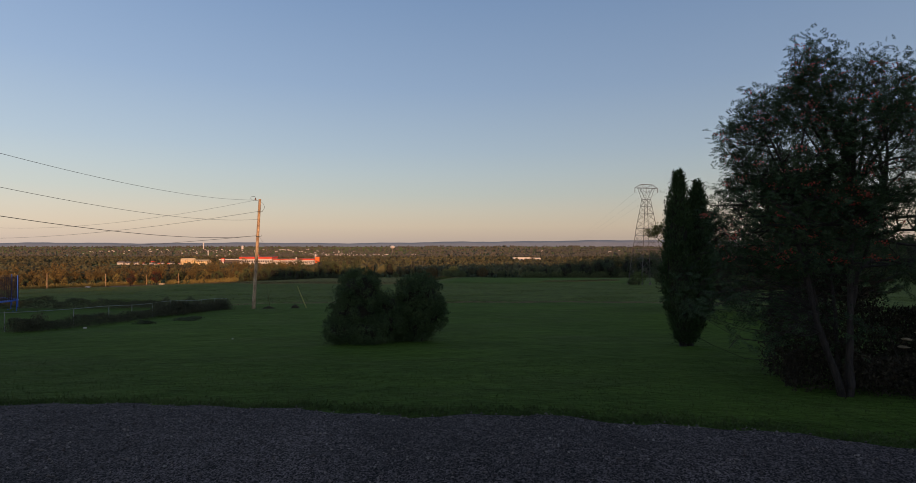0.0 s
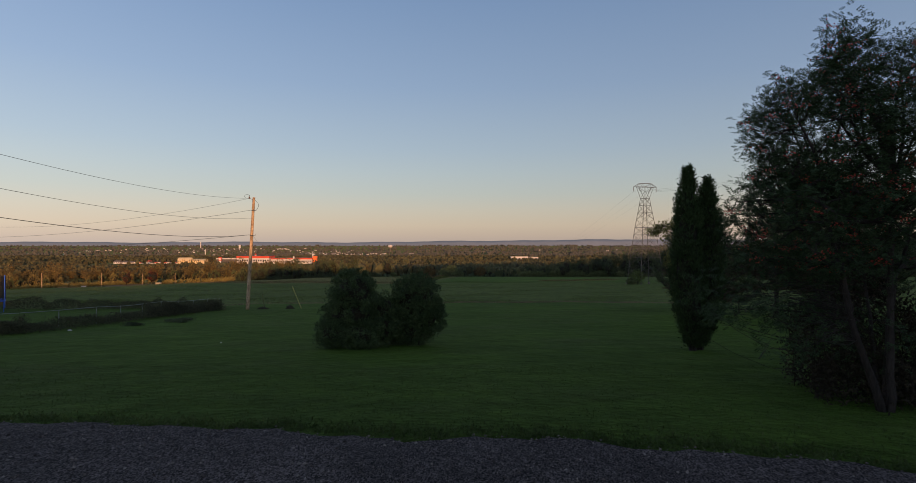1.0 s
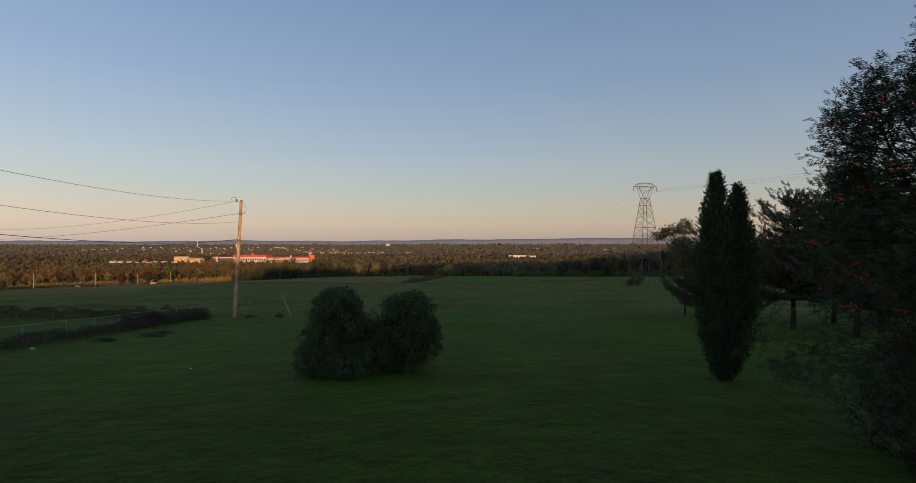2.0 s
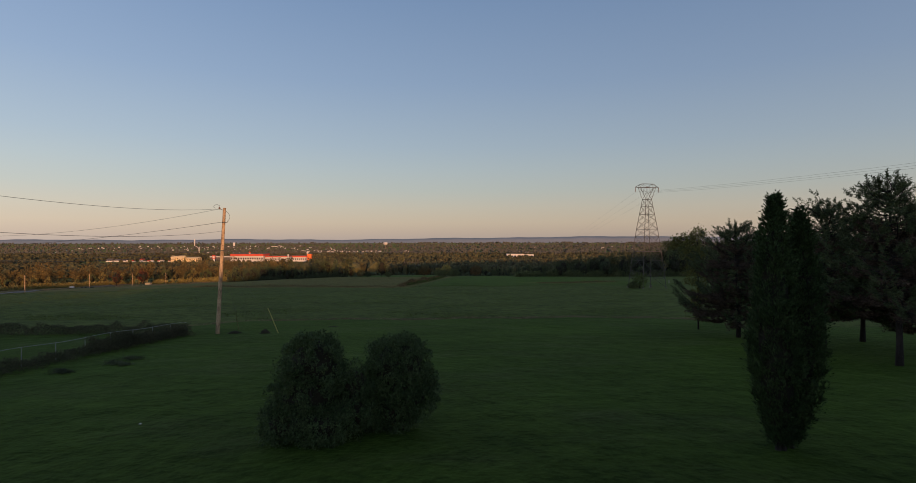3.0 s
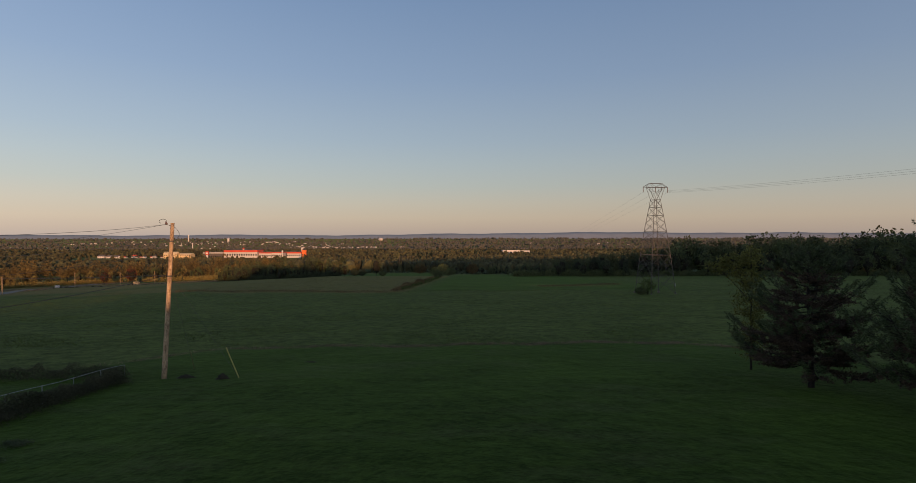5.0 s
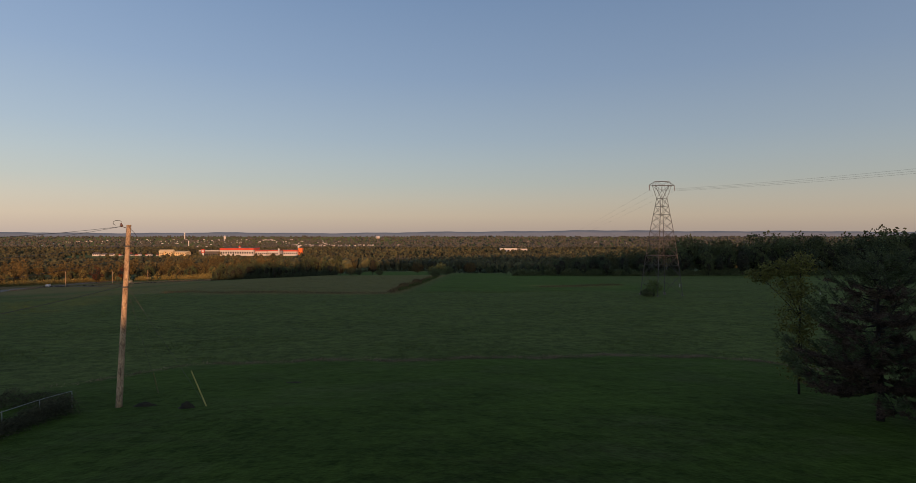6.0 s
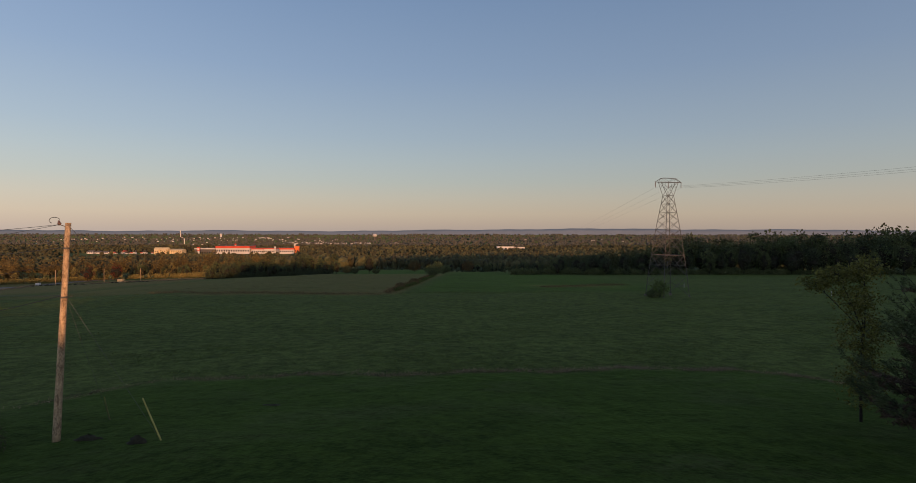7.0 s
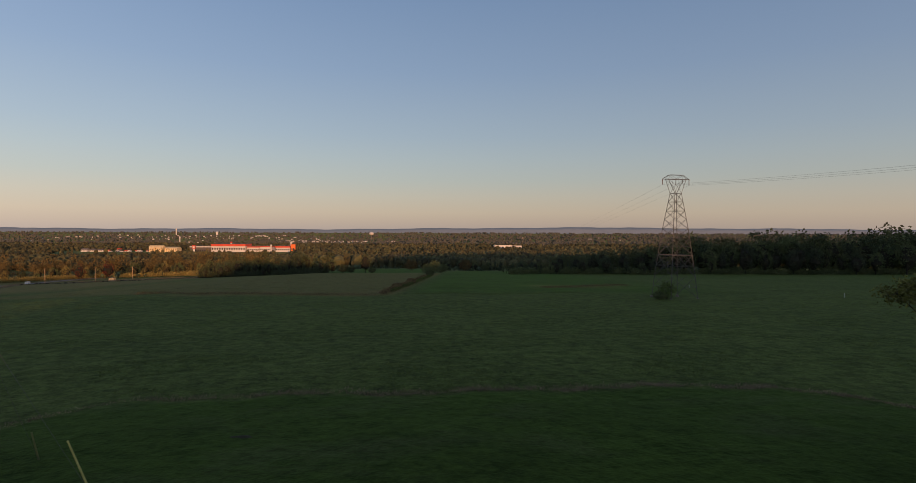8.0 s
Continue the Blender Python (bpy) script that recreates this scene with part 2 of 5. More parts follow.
class Geo:
    """Vertices and faces gathered for one mesh."""
    def __init__(self):
        self.v, self.f, self.n = [], [], 0

    def add(self, v, f):
        v, f = np.asarray(v, float).reshape(-1, 3), np.asarray(f, int)
        self.v.append(v)
        self.f.append(f + self.n)
        self.n += len(v)
        return self

    def tube(self, pts, radii, n=6):
        pts = np.asarray(pts, float)
        radii = np.broadcast_to(np.asarray(radii, float), (len(pts),))
        tang = np.gradient(pts, axis=0)
        tang /= np.linalg.norm(tang, axis=1)[:, None] + 1e-12
        up = np.where(np.abs(tang[:, 2:3]) > 0.9, [[1.0, 0, 0]], [[0, 0, 1.0]])
        a = np.cross(tang, up)
        a /= np.linalg.norm(a, axis=1)[:, None] + 1e-12
        b = np.cross(tang, a)
        ang = np.arange(n) * 2 * np.pi / n
        ring = pts[:, None] + radii[:, None, None] * (np.cos(ang)[None, :, None] * a[:, None] + np.sin(ang)[None, :, None] * b[:, None])
        k = len(pts)
        i = np.arange(k - 1)[:, None] * n + np.arange(n)[None]
        j = np.arange(k - 1)[:, None] * n + (np.arange(n)[None] + 1) % n
        self.add(ring.reshape(-1, 3), np.stack([i, j, j + n, i + n], -1).reshape(-1, 4))
        base = self.n - k * n
        for s, c in ((0, 1), ((k - 1) * n, -1)):
            m = self.n
            self.v.append(pts[None, 0 if s == 0 else -1])
            self.n += 1
            r = base + s + np.arange(n)
            self.f.append(np.stack([np.full(n, m), np.roll(r, -c), r], -1))
        return self

    def box(self, c, s, turn=0.0):
        x, y, z = (d / 2 for d in s)
        v = np.array([[i, j, k] for i in (-x, x) for j in (-y, y) for k in (-z, z)])
        ct, st = math.cos(turn), math.sin(turn)
        v = v @ np.array([[ct, st, 0], [-st, ct, 0], [0, 0, 1]]) + np.array(c)
        return self.add(v, [[0, 1, 3, 2], [4, 6, 7, 5], [0, 4, 5, 1], [2, 3, 7, 6], [0, 2, 6, 4], [1, 5, 7, 3]])

    def leaves(self, at, way, length, width, side=None):
        """Pointed four-cornered leaves at the places, along the ways."""
        at, way = np.asarray(at, float), np.asarray(way, float)
        n = len(at)
        way = way / (np.linalg.norm(way, axis=1)[:, None] + 1e-9)
        if side is None:
            side = np.cross(way, rng.normal(size=(n, 3)))
        side = side / (np.linalg.norm(side, axis=1)[:, None] + 1e-9)
        length, width = np.broadcast_to(length, (n,))[:, None], np.broadcast_to(width, (n,))[:, None]
        lift = np.cross(way, side) * width * 0.25
        v = np.stack([at, at + way * length * 0.5 + side * width / 2 + lift, at + way * length, at + way * length * 0.5 - side * width / 2 + lift], 1)
        return self.add(v.reshape(-1, 3), np.arange(4 * n).reshape(-1, 4))

    def blob(self, c, r, rough=0.15, rings=7, seg=10):
        """A closed lumpy body."""
        th = np.linspace(0, np.pi, rings + 2)[1:-1]
        ph = np.arange(seg) * 2 * np.pi / seg
        d = np.stack([np.sin(th)[:, None] * np.cos(ph), np.sin(th)[:, None] * np.sin(ph), np.cos(th)[:, None] * np.ones(seg)], -1).reshape(-1, 3)
        d = np.vstack([d, [[0, 0, 1], [0, 0, -1]]])
        d *= 1 + rough * rng.normal(size=(len(d), 1))
        i = (np.arange(rings - 1)[:, None] * seg + np.arange(seg)[None])
        j = (np.arange(rings - 1)[:, None] * seg + (np.arange(seg)[None] + 1) % seg)
        n0 = self.n
        self.add(d * np.asarray(r) + np.asarray(c), np.stack([i, i + seg, j + seg, j], -1).reshape(-1, 4))
        k = np.arange(seg)
        self.f.append(np.stack([np.full(seg, rings * seg), k, (k + 1) % seg], -1) + n0)
        last = (rings - 1) * seg
        self.f.append(np.stack([np.full(seg, rings * seg + 1), last + (k + 1) % seg, last + k], -1) + n0)
        return self

    def mesh(self, name, mat, smooth=False):
        me = bpy.data.meshes.new(name)
        v = np.concatenate(self.v)
        loops = np.concatenate([f.ravel() for f in self.f])
        totals = np.concatenate([np.full(len(f), f.shape[1]) for f in self.f])
        me.vertices.add(len(v))
        me.vertices.foreach_set("co", v.astype(np.float32).ravel())
        me.loops.add(len(loops))
        me.loops.foreach_set("vertex_index", loops.astype(np.int32))
        me.polygons.add(len(totals))
        me.polygons.foreach_set("loop_start", (np.cumsum(totals) - totals).astype(np.int32))
        me.polygons.foreach_set("loop_total", totals.astype(np.int32))
        me.polygons.foreach_set("use_smooth", np.full(len(totals), smooth))
        me.materials.append(mat)
        me.update(calc_edges=True)
        me.validate()
        return me


def part(name, geo, mat, parent=None, label="", smooth=False):
    ob = new(name, geo.mesh(name, mat, smooth))
    ob.parent = parent
    return tagged(ob, label) if label else ob


def thing(name, place, label, category, group="", turn=0.0):
    ob = new(name)
    ob.empty_display_size = 0.2
    ob.matrix_world = pose(*place, 0, 0, turn)
    return tagged(ob, label, category, group)


def unit(n):
    d = rng.normal(size=(n, 3))
    return d / np.linalg.norm(d, axis=1)[:, None]


# -- the lie of the land: a hillside that falls away from the yard to a wide valley --
LAND_Y = [-500, -150, -60, -10, 0, 5, 7, 8.3, 9.5, 13, 16.6, 24, 31, 43, 56.6, 80, 128, 230, 300, 330, 383, 430, 600, 1000, 1500, 2000, 3000, 4000, 4400, 4900]
LAND_Z = [12, 6, 2.9, 1.1, 0.92, 0.82, 0.66, 0.47, 0.33, -0.04, -0.4, -1.05, -1.6, -2.45, -3.6, -4.9, -7.3, -12.8, -17, -19.6, -22.6, -26, -36, -46, -50, -51, -43, -30, -28, -40]


def land(x, y):
    x, y = np.asarray(x, float), np.asarray(y, float)
    z = np.interp(y, LAND_Y, LAND_Z)
    z = z + 0.04 * np.maximum(np.minimum(x + 60, 0), -260) * np.clip((y - 60) / 100, 0, 1) * np.clip(1 - (y - 330) / 300, 0, 1)
    near = np.clip((y - 12) / 20, 0, 1)
    z = z + near * 0.06 * np.sin(x * 0.41 + 1.3 * np.sin(y * 0.23)) * np.sin(y * 0.37 + x * 0.11)
    far = np.clip((y - 60) / 60, 0, 1)
    return z + far * 0.16 * np.sin(x * 0.13 + 0.7) * np.sin(y * 0.11 + 0.05 * x)


def lz(x, y):
    return float(land(x, y))


def yard_edge(x):
    """How far the gravel reaches ahead at x."""
    x = np.asarray(x, float)
    return np.interp(x, [-30, -7, -4, -2.5, 0, 1.2, 2.9, 4.4, 6.5, 12, 30], [8.1, 7.6, 7.5, 7.1, 6.75, 6.65, 6.25, 5.5, 4.4, 2.6, 0]) + 0.09 * np.sin(x * 2.1) + 0.07 * np.sin(x * 5.3 + 1) + 0.04 * np.sin(x * 13.7)


def mow_edge(x):
    """How far the mown lawn reaches ahead at x."""
    x = np.asarray(x, float)
    return np.interp(x, [-60, -24, -18.6, -10, 0, 14, 20, 23, 26, 40], [38, 46, 54.5, 56.2, 56.4, 57.5, 57.2, 54, 48, 44]) + 0.3 * np.sin(x * 0.6) + 0.15 * np.sin(x * 1.7)


# -- ground: one sheet to the horizon, lawn, meadow, hay strips and valley floor --
def ground_material():
    m = bpy.data.materials.new("land_cover")
    m.use_nodes = True
    t = m.node_tree
    b = t.nodes["Principled BSDF"]
    co = t.nodes.new("ShaderNodeTexCoord")

    def noise_tex(s, detail=4, stretch=(1, 1, 1)):
        mp = t.nodes.new("ShaderNodeMapping")
        mp.inputs["Scale"].default_value = stretch
        n = t.nodes.new("ShaderNodeTexNoise")
        n.inputs["Scale"].default_value, n.inputs["Detail"].default_value, n.inputs["Roughness"].default_value = s, detail, 0.65
        t.links.new(co.outputs["Object"], mp.inputs["Vector"])
        t.links.new(mp.outputs["Vector"], n.inputs["Vector"])
        return n.outputs["Fac"]

    def ramp(fac, a, c, lo=0.38, hi=0.62):
        r = t.nodes.new("ShaderNodeValToRGB")
        r.color_ramp.elements[0].position, r.color_ramp.elements[1].position = lo, hi
        r.color_ramp.elements[0].color, r.color_ramp.elements[1].color = (*a, 1), (*c, 1)
        t.links.new(fac, r.inputs["Fac"])
        return r.outputs["Color"]

    def mix(fac, a, c, kind="MIX"):
        n = t.nodes.new("ShaderNodeMix")
        n.data_type, n.blend_type = "RGBA", kind
        for s, v in ((0, fac), (6, a), (7, c)):
            if isinstance(v, float):
                n.inputs[s].default_value = v
            else:
                t.links.new(v, n.inputs[s])
        return n.outputs[2]

    zone = t.nodes.new("ShaderNodeAttribute")
    zone.attribute_name = "cover"
    split = t.nodes.new("ShaderNodeSeparateColor")
    t.links.new(zone.outputs["Color"], split.inputs["Color"])
    lawn = mix(0.5, mix(0.5, ramp(noise_tex(0.06, 5, (0.6, 1.3, 1)), LAWN_A, LAWN_B, 0.40, 0.60), ramp(noise_tex(0.4, 6, (0.5, 1.2, 1)), LAWN_A, LAWN_B, 0.38, 0.60)), mix(0.4, ramp(noise_tex(2.2, 6, (1, 0.6, 1)), LAWN_C, LAWN_D, 0.38, 0.58), ramp(noise_tex(9, 3, (1, 1.2, 1)), LAWN_C, LAWN_D)))
    thin = noise_tex(0.22, 6, (0.7, 1.3, 1))        # worn, thin patches where the soil and dead stalks show
    patch = t.nodes.new("ShaderNodeMapRange")
    for socket, v in (("From Min", 0.50), ("From Max", 0.66), ("To Min", 0.0), ("To Max", 0.8)):
        patch.inputs[socket].default_value = v
    t.links.new(thin, patch.inputs["Value"])
    lawn = mix(patch.outputs[0], lawn, ramp(noise_tex(5, 4), *LAWN_THIN))
    mottle = mix(0.5, ramp(noise_tex(0.9, 5, (0.8, 1.1, 1)), (0.45, 0.45, 0.45), (1.35, 1.35, 1.35), 0.38, 0.60), ramp(noise_tex(3.2, 4), (0.45, 0.45, 0.45), (1.35, 1.35, 1.35), 0.38, 0.62))
    lawn = mix(1.0, lawn, mottle, "MULTIPLY")       # tufts of different length and growth
    # dark ramp ends put the shade between tussocks into the meadow colour
    field = mix(0.72, mix(0.4, ramp(noise_tex(0.05, 6, (0.9, 0.8, 1)), FIELD_A, FIELD_B, 0.42, 0.58), ramp(noise_tex(0.35, 4, (1, 0.7, 1)), FIELD_A, FIELD_B, 0.40, 0.60)), mix(0.5, ramp(noise_tex(1.1, 6, (1, 0.8, 1)), FIELD_C, FIELD_D, 0.42, 0.56), ramp(noise_tex(4.5, 4), FIELD_C, FIELD_D, 0.40, 0.58)))
    # dry grass, reddened to stand in for low sun along the road
    hay = ramp(noise_tex(0.5, 5, (0.5, 1.4, 1)), (0.092, 0.062, 0.024), (0.165, 0.11, 0.042), 0.35, 0.65)
    wild = ramp(noise_tex(0.06, 5), (0.035, 0.045, 0.016), (0.085, 0.085, 0.032), 0.35, 0.65)
    col = mix(split.outputs["Red"], field, lawn)
    col = mix(split.outputs["Green"], col, hay)
    col = mix(split.outputs["Blue"], col, wild)
    t.links.new(col, b.inputs["Base Color"])
    b.inputs["Roughness"].default_value, b.inputs["Specular IOR Level"].default_value = 0.95, 0.055
    b.inputs["Sheen Weight"].default_value, b.inputs["Sheen Roughness"].default_value = 1.0, 0.45       # grass tips catch the sky at a low view
    tip = mix(split.outputs["Red"], ramp(noise_tex(0.75, 6, (0.7, 1.2, 1)), (0.012, 0.016, 0.005), (0.062, 0.074, 0.021), 0.36, 0.62), ramp(noise_tex(0.12, 4), (0.038, 0.074, 0.010), (0.056, 0.106, 0.014)))
    t.links.new(tip, b.inputs["Sheen Tint"])
    bn = t.nodes.new("ShaderNodeBump")
    bn.inputs["Strength"].default_value, bn.inputs["Distance"].default_value = 0.7, 0.06
    t.links.new(noise_tex(7, 5), bn.inputs["Height"])
    b2 = t.nodes.new("ShaderNodeBump")
    b2.inputs["Strength"].default_value, b2.inputs["Distance"].default_value = 0.5, 0.4
    t.links.new(noise_tex(0.9, 4), b2.inputs["Height"])
    t.links.new(bn.outputs["Normal"], b2.inputs["Normal"])
    t.links.new(b2.outputs["Normal"], b.inputs["Normal"])
    return m


LAWN_A, LAWN_B = (0.010, 0.0145, 0.003), (0.030, 0.044, 0.008)
LAWN_C, LAWN_D = (0.005, 0.0075, 0.002), (0.035, 0.051, 0.008)
LAWN_THIN = (0.040, 0.036, 0.018), (0.022, 0.026, 0.009)
FIELD_A, FIELD_B = (0.026, 0.034, 0.007), (0.074, 0.087, 0.019)
FIELD_C, FIELD_D = (0.006, 0.011, 0.003), (0.076, 0.104, 0.024)


def hay_amount(x, y):
    """Dry standing grass: a cut strip to the left, the track between the fields, a rough patch ahead of the steel tower."""
    s = lambda v, lo, hi, soft: np.clip((v - lo) / soft, 0, 1) * np.clip((hi - v) / soft, 0, 1)
    n = 0.5 + 0.5 * np.sin(x * 0.21 + np.sin(y * 0.17)) * np.sin(y * 0.31 + 0.7 * np.sin(x * 0.13))
    track = -13.3 + (y - 136) * 0.068
    a = s(y, 137, 340, 8) * s(x, -110, -2, 10) * 0.6 * (x < track)
    b = s(y, 132, 150, 5) * s(x, -60, -12, 6) * 0.75
    c = s(x, track - 5, track + 4, 2.5) * s(y, 134, 330, 8) * 0.9
    d = s(y, 158, 182, 7) * s(x, 20, 56, 8) * 0.8 * n
    # brown roadside ground, its sunlit orange put into the hay colour
    e = s(y, 165, 395, 25) * s(x, -460, -100, 25) * 0.9
    return np.clip(np.maximum.reduce([a, b, c, d, e]), 0, 1)


ys = np.concatenate([np.arange(-500, -40, 20), np.arange(-40, 4, 2), np.arange(4, 44, 0.5), np.arange(44, 60, 0.2), np.arange(60, 62, 0.5), np.arange(62, 140, 1.5), np.arange(140, 440, 4), np.geomspace(440, 4900, 60)])
us = np.sign(np.linspace(-1, 1, 261)) * np.abs(np.linspace(-1, 1, 261)) ** 1.25
X = us[None] * (70 + 1.5 * np.abs(ys))[:, None]
Y = np.repeat(ys[:, None], len(us), 1)
verts = np.stack([X, Y, land(X, Y)], -1).reshape(-1, 3)
i = np.arange(len(ys) - 1)[:, None] * len(us) + np.arange(len(us) - 1)[None]
g = Geo().add(verts, np.stack([i, i + 1, i + 1 + len(us), i + len(us)], -1).reshape(-1, 4))
me = g.mesh("ground", ground_material(), smooth=True)
cover = me.color_attributes.new("cover", "FLOAT_COLOR", "POINT")
xv, yv = verts[:, 0], verts[:, 1]
rgba = np.zeros((len(verts), 4), np.float32)
rgba[:, 0] = np.clip((mow_edge(xv) - yv) / 0.4 + 0.5, 0, 1)
rgba[:, 0] = np.maximum(rgba[:, 0], 0.85 * np.clip((yv - 140) / 8, 0, 1) * np.clip((380 - yv) / 10, 0, 1) * np.clip((xv + 9.5 - (yv - 136) * 0.068) / 4, 0, 1) * np.clip((70 - xv) / 20, 0, 1))
rgba[:, 0] = np.maximum(rgba[:, 0], np.clip((yv - 338) / 6, 0, 1) * np.clip((490 - yv) / 10, 0, 1) * np.clip((xv + 85) / 6, 0, 1) * np.clip((-6 - xv) / 6, 0, 1))
rgba[:, 1] = hay_amount(xv, yv)
rgba[:, 2] = np.clip((yv - np.where(xv < -60, 385, np.where(xv > 60, 300, 400))) / 40, 0, 1)
rgba[:, 2] *= 1 - np.clip((xv + 90) / 15, 0, 1) * np.clip((-2 - xv) / 8, 0, 1) * np.clip((505 - yv) / 15, 0, 1)
rgba[:, 3] = 1
cover.data.foreach_set("color", rgba.ravel())
tagged(new("ground", me), "green hillside of mown lawn and rough meadow falling to a valley", "ground", kind="structure")

# gravel yard, a thin layer with a ragged edge
xs = np.linspace(-30, 30, 301)
rows = np.concatenate([np.linspace(0, 0.98, 50), [0.9965, 1.0]])
NR = len(rows)
e = yard_edge(xs)
GY = -25 + (e[None] + 25) * rows[:, None]
GX = np.repeat(xs[None], NR, 0)
GZ = land(GX, GY) + 0.03 + 0.012 * np.sin(GX * 1.3) * np.sin(GY * 1.1)
GZ[-1] -= 0.05
i = np.arange(NR - 1)[:, None] * 301 + np.arange(300)[None]
g = Geo().add(np.stack([GX, GY, GZ], -1).reshape(-1, 3), np.stack([i, i + 1, i + 302, i + 301], -1).reshape(-1, 4))
tagged(part("gravel_yard", g, GRAVEL, smooth=True), "grey gravel yard with a ragged grass edge", "driveway", kind="structure")

# far ridges that close the valley
def ridge(name, y, heights, foot, label):
    x = np.linspace(-1.25 * y, 1.25 * y, 400)
    h = np.interp(x / y, heights[0], heights[1])
    h = h + 3.0 * np.sin(x * 0.004 + y) + 2.0 * np.sin(x * 0.011 + 2) + 0.8 * np.sin(x * 0.037)
    top = np.stack([x, np.full_like(x, y), h], -1)
    low = np.stack([x, np.full_like(x, y - 160), np.full_like(x, foot)], -1)
    mid = np.stack([x, np.full_like(x, y - 70), foot + (h - foot) * 0.6 + 3 * np.sin(x * 0.019)], -1)
    back = np.stack([x, np.full_like(x, y + 60), np.full_like(x, foot)], -1)
    k = len(x)
    i = np.arange(3)[:, None] * k + np.arange(k - 1)[None]
    g = Geo().add(np.concatenate([low, mid, top, back]), np.stack([i, i + 1, i + 1 + k, i + k], -1).reshape(-1, 4))
    tagged(part(name, g, HAZY_RIDGE, smooth=True), label, "hills", kind="structure")


ridge("backdrop", 4300, ([-1.2, -0.5, -0.1, 0.05, 0.2, 0.5, 0.8, 1.2], [3, 1, 2, 12, 21, 19, 14, 10]), -34, "low wooded hills along the horizon, haze-grey and faintly glowing")


# -- plants --
def branch(geo, a, b, r0, r1, n=5, sides=5, bow=0.1):
    a, b = np.asarray(a, float), np.asarray(b, float)
    s = np.linspace(0, 1, n)[:, None]
    d = np.linalg.norm(b - a)
    off = rng.normal(size=3) * bow * d
    p = a + (b - a) * s + np.sin(np.pi * s) * off
    p[:, 2] += (np.sin(np.pi * s) * bow * d * 0.4)[:, 0]
    geo.tube(p, np.linspace(r0, r1, n), sides)
    return p


def in_crown(n, centre, radii, shell=0.5):
    d = unit(n)
    r = (shell + (1 - shell) * rng.random((n, 1))) ** 0.6
    lump = 1 + 0.10 * np.sin(d[:, :1] * 5 + 1) * np.sin(d[:, 1:2] * 6 + 2) + 0.08 * np.sin(d[:, 2:] * 9)
    return np.asarray(centre) + d * r * lump * np.asarray(radii)


def connect(geo, nodes, targets, r0, r1, n=4, sides=4, bow=0.08):
    """A branch from the nearest node, from below, to each target. Returns the new nodes."""
    made = []
    for q in targets:
        d = np.linalg.norm(nodes - q, axis=1) + 1.5 * np.maximum(nodes[:, 2] - q[2], 0)
        p = branch(geo, nodes[np.argmin(d)], q, r0, r1, n, sides, bow)
        made.append(p[1:])
    return np.concatenate(made)


def columnar_cedar(place, height, radius, lean, label):
    """A narrow cedar on a leaning axis: flat upright sprays over a core coloured as inner shade, tapering to a thin
    foot.
    """
    t = thing("cedar_tree", (place[0], place[1], lz(*place)), label, "tree", "cedars on the lawn")
    axis = lambda h: lean * np.clip(h * 2.2, 0, 1) ** 1.2
    trunk = Geo()
    for dx in (-0.05, 0.05):
        hs = np.array([-0.02, 0.15, 0.3, 0.9])
        trunk.tube(np.stack([dx + axis(np.maximum(hs, 0)), 0.02 * np.sin(hs * 9), hs * height], -1), [0.075, 0.06, 0.05, 0.015], 6)
    part("trunk", trunk, BARK, t)
    prof = lambda h: np.interp(h, [0.0, 0.02, 0.05, 0.10, 0.16, 0.25, 0.35, 0.6, 0.8, 0.92, 0.97, 1.0], [0.10, 0.2, 0.36, 0.56, 0.78, 0.95, 1.0, 0.84, 0.53, 0.24, 0.10, 0.02]) * radius
    # solid core in a shade-dark colour, to stop see-through
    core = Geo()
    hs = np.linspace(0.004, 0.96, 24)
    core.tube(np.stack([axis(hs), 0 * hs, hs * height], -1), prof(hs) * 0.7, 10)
    part("inner_foliage", core, SHADED_CORE, t)
    m, k = 950, 24        # upright fans, each a flat spread of scale leaves
    h = 0.022 + 0.965 * rng.random(m) ** 1.05
    a = rng.random(m) * 2 * np.pi
    lump = 1 + 0.10 * np.sin(a * 3 + h * 15) + 0.07 * np.sin(a * 5 - h * 33) + 0.09 * rng.normal(size=m)
    r = prof(h) * lump * (0.78 + 0.2 * rng.random(m))
    root = np.stack([axis(h) + r * np.cos(a), r * np.sin(a), h * height - 0.08], -1)
    out = np.stack([np.cos(a), np.sin(a), 0 * a], -1)
    up = out * 0.28 + np.array([0, 0, 1.0]) + rng.normal(size=(m, 3)) * 0.14
    flat = np.cross(up, out + rng.normal(size=(m, 3)) * 0.8)
    flat /= np.linalg.norm(flat, axis=1)[:, None] + 1e-9
    size = (0.15 + 0.15 * rng.random(m)) * np.interp(h, [0, 0.8, 1], [1, 1, 0.75])
    f, w = rng.random((m, k, 1)), rng.normal(size=(m, k, 1)) * 0.35
    at = root[:, None] + up[:, None] * f * size[:, None, None] + flat[:, None] * w * (0.35 + 0.65 * np.sin(np.pi * f)) * size[:, None, None] + rng.normal(size=(m, k, 3)) * 0.012
    way = up[:, None] + flat[:, None] * w * 1.6 + rng.normal(size=(m, k, 3)) * 0.2
    at, way = at.reshape(-1, 3), way.reshape(-1, 3)
    part("foliage", Geo().leaves(at, way, 0.06 + 0.05 * rng.random(len(at)), 0.022 + 0.016 * rng.random(len(at))), CEDAR_LEAF, t)
    return t


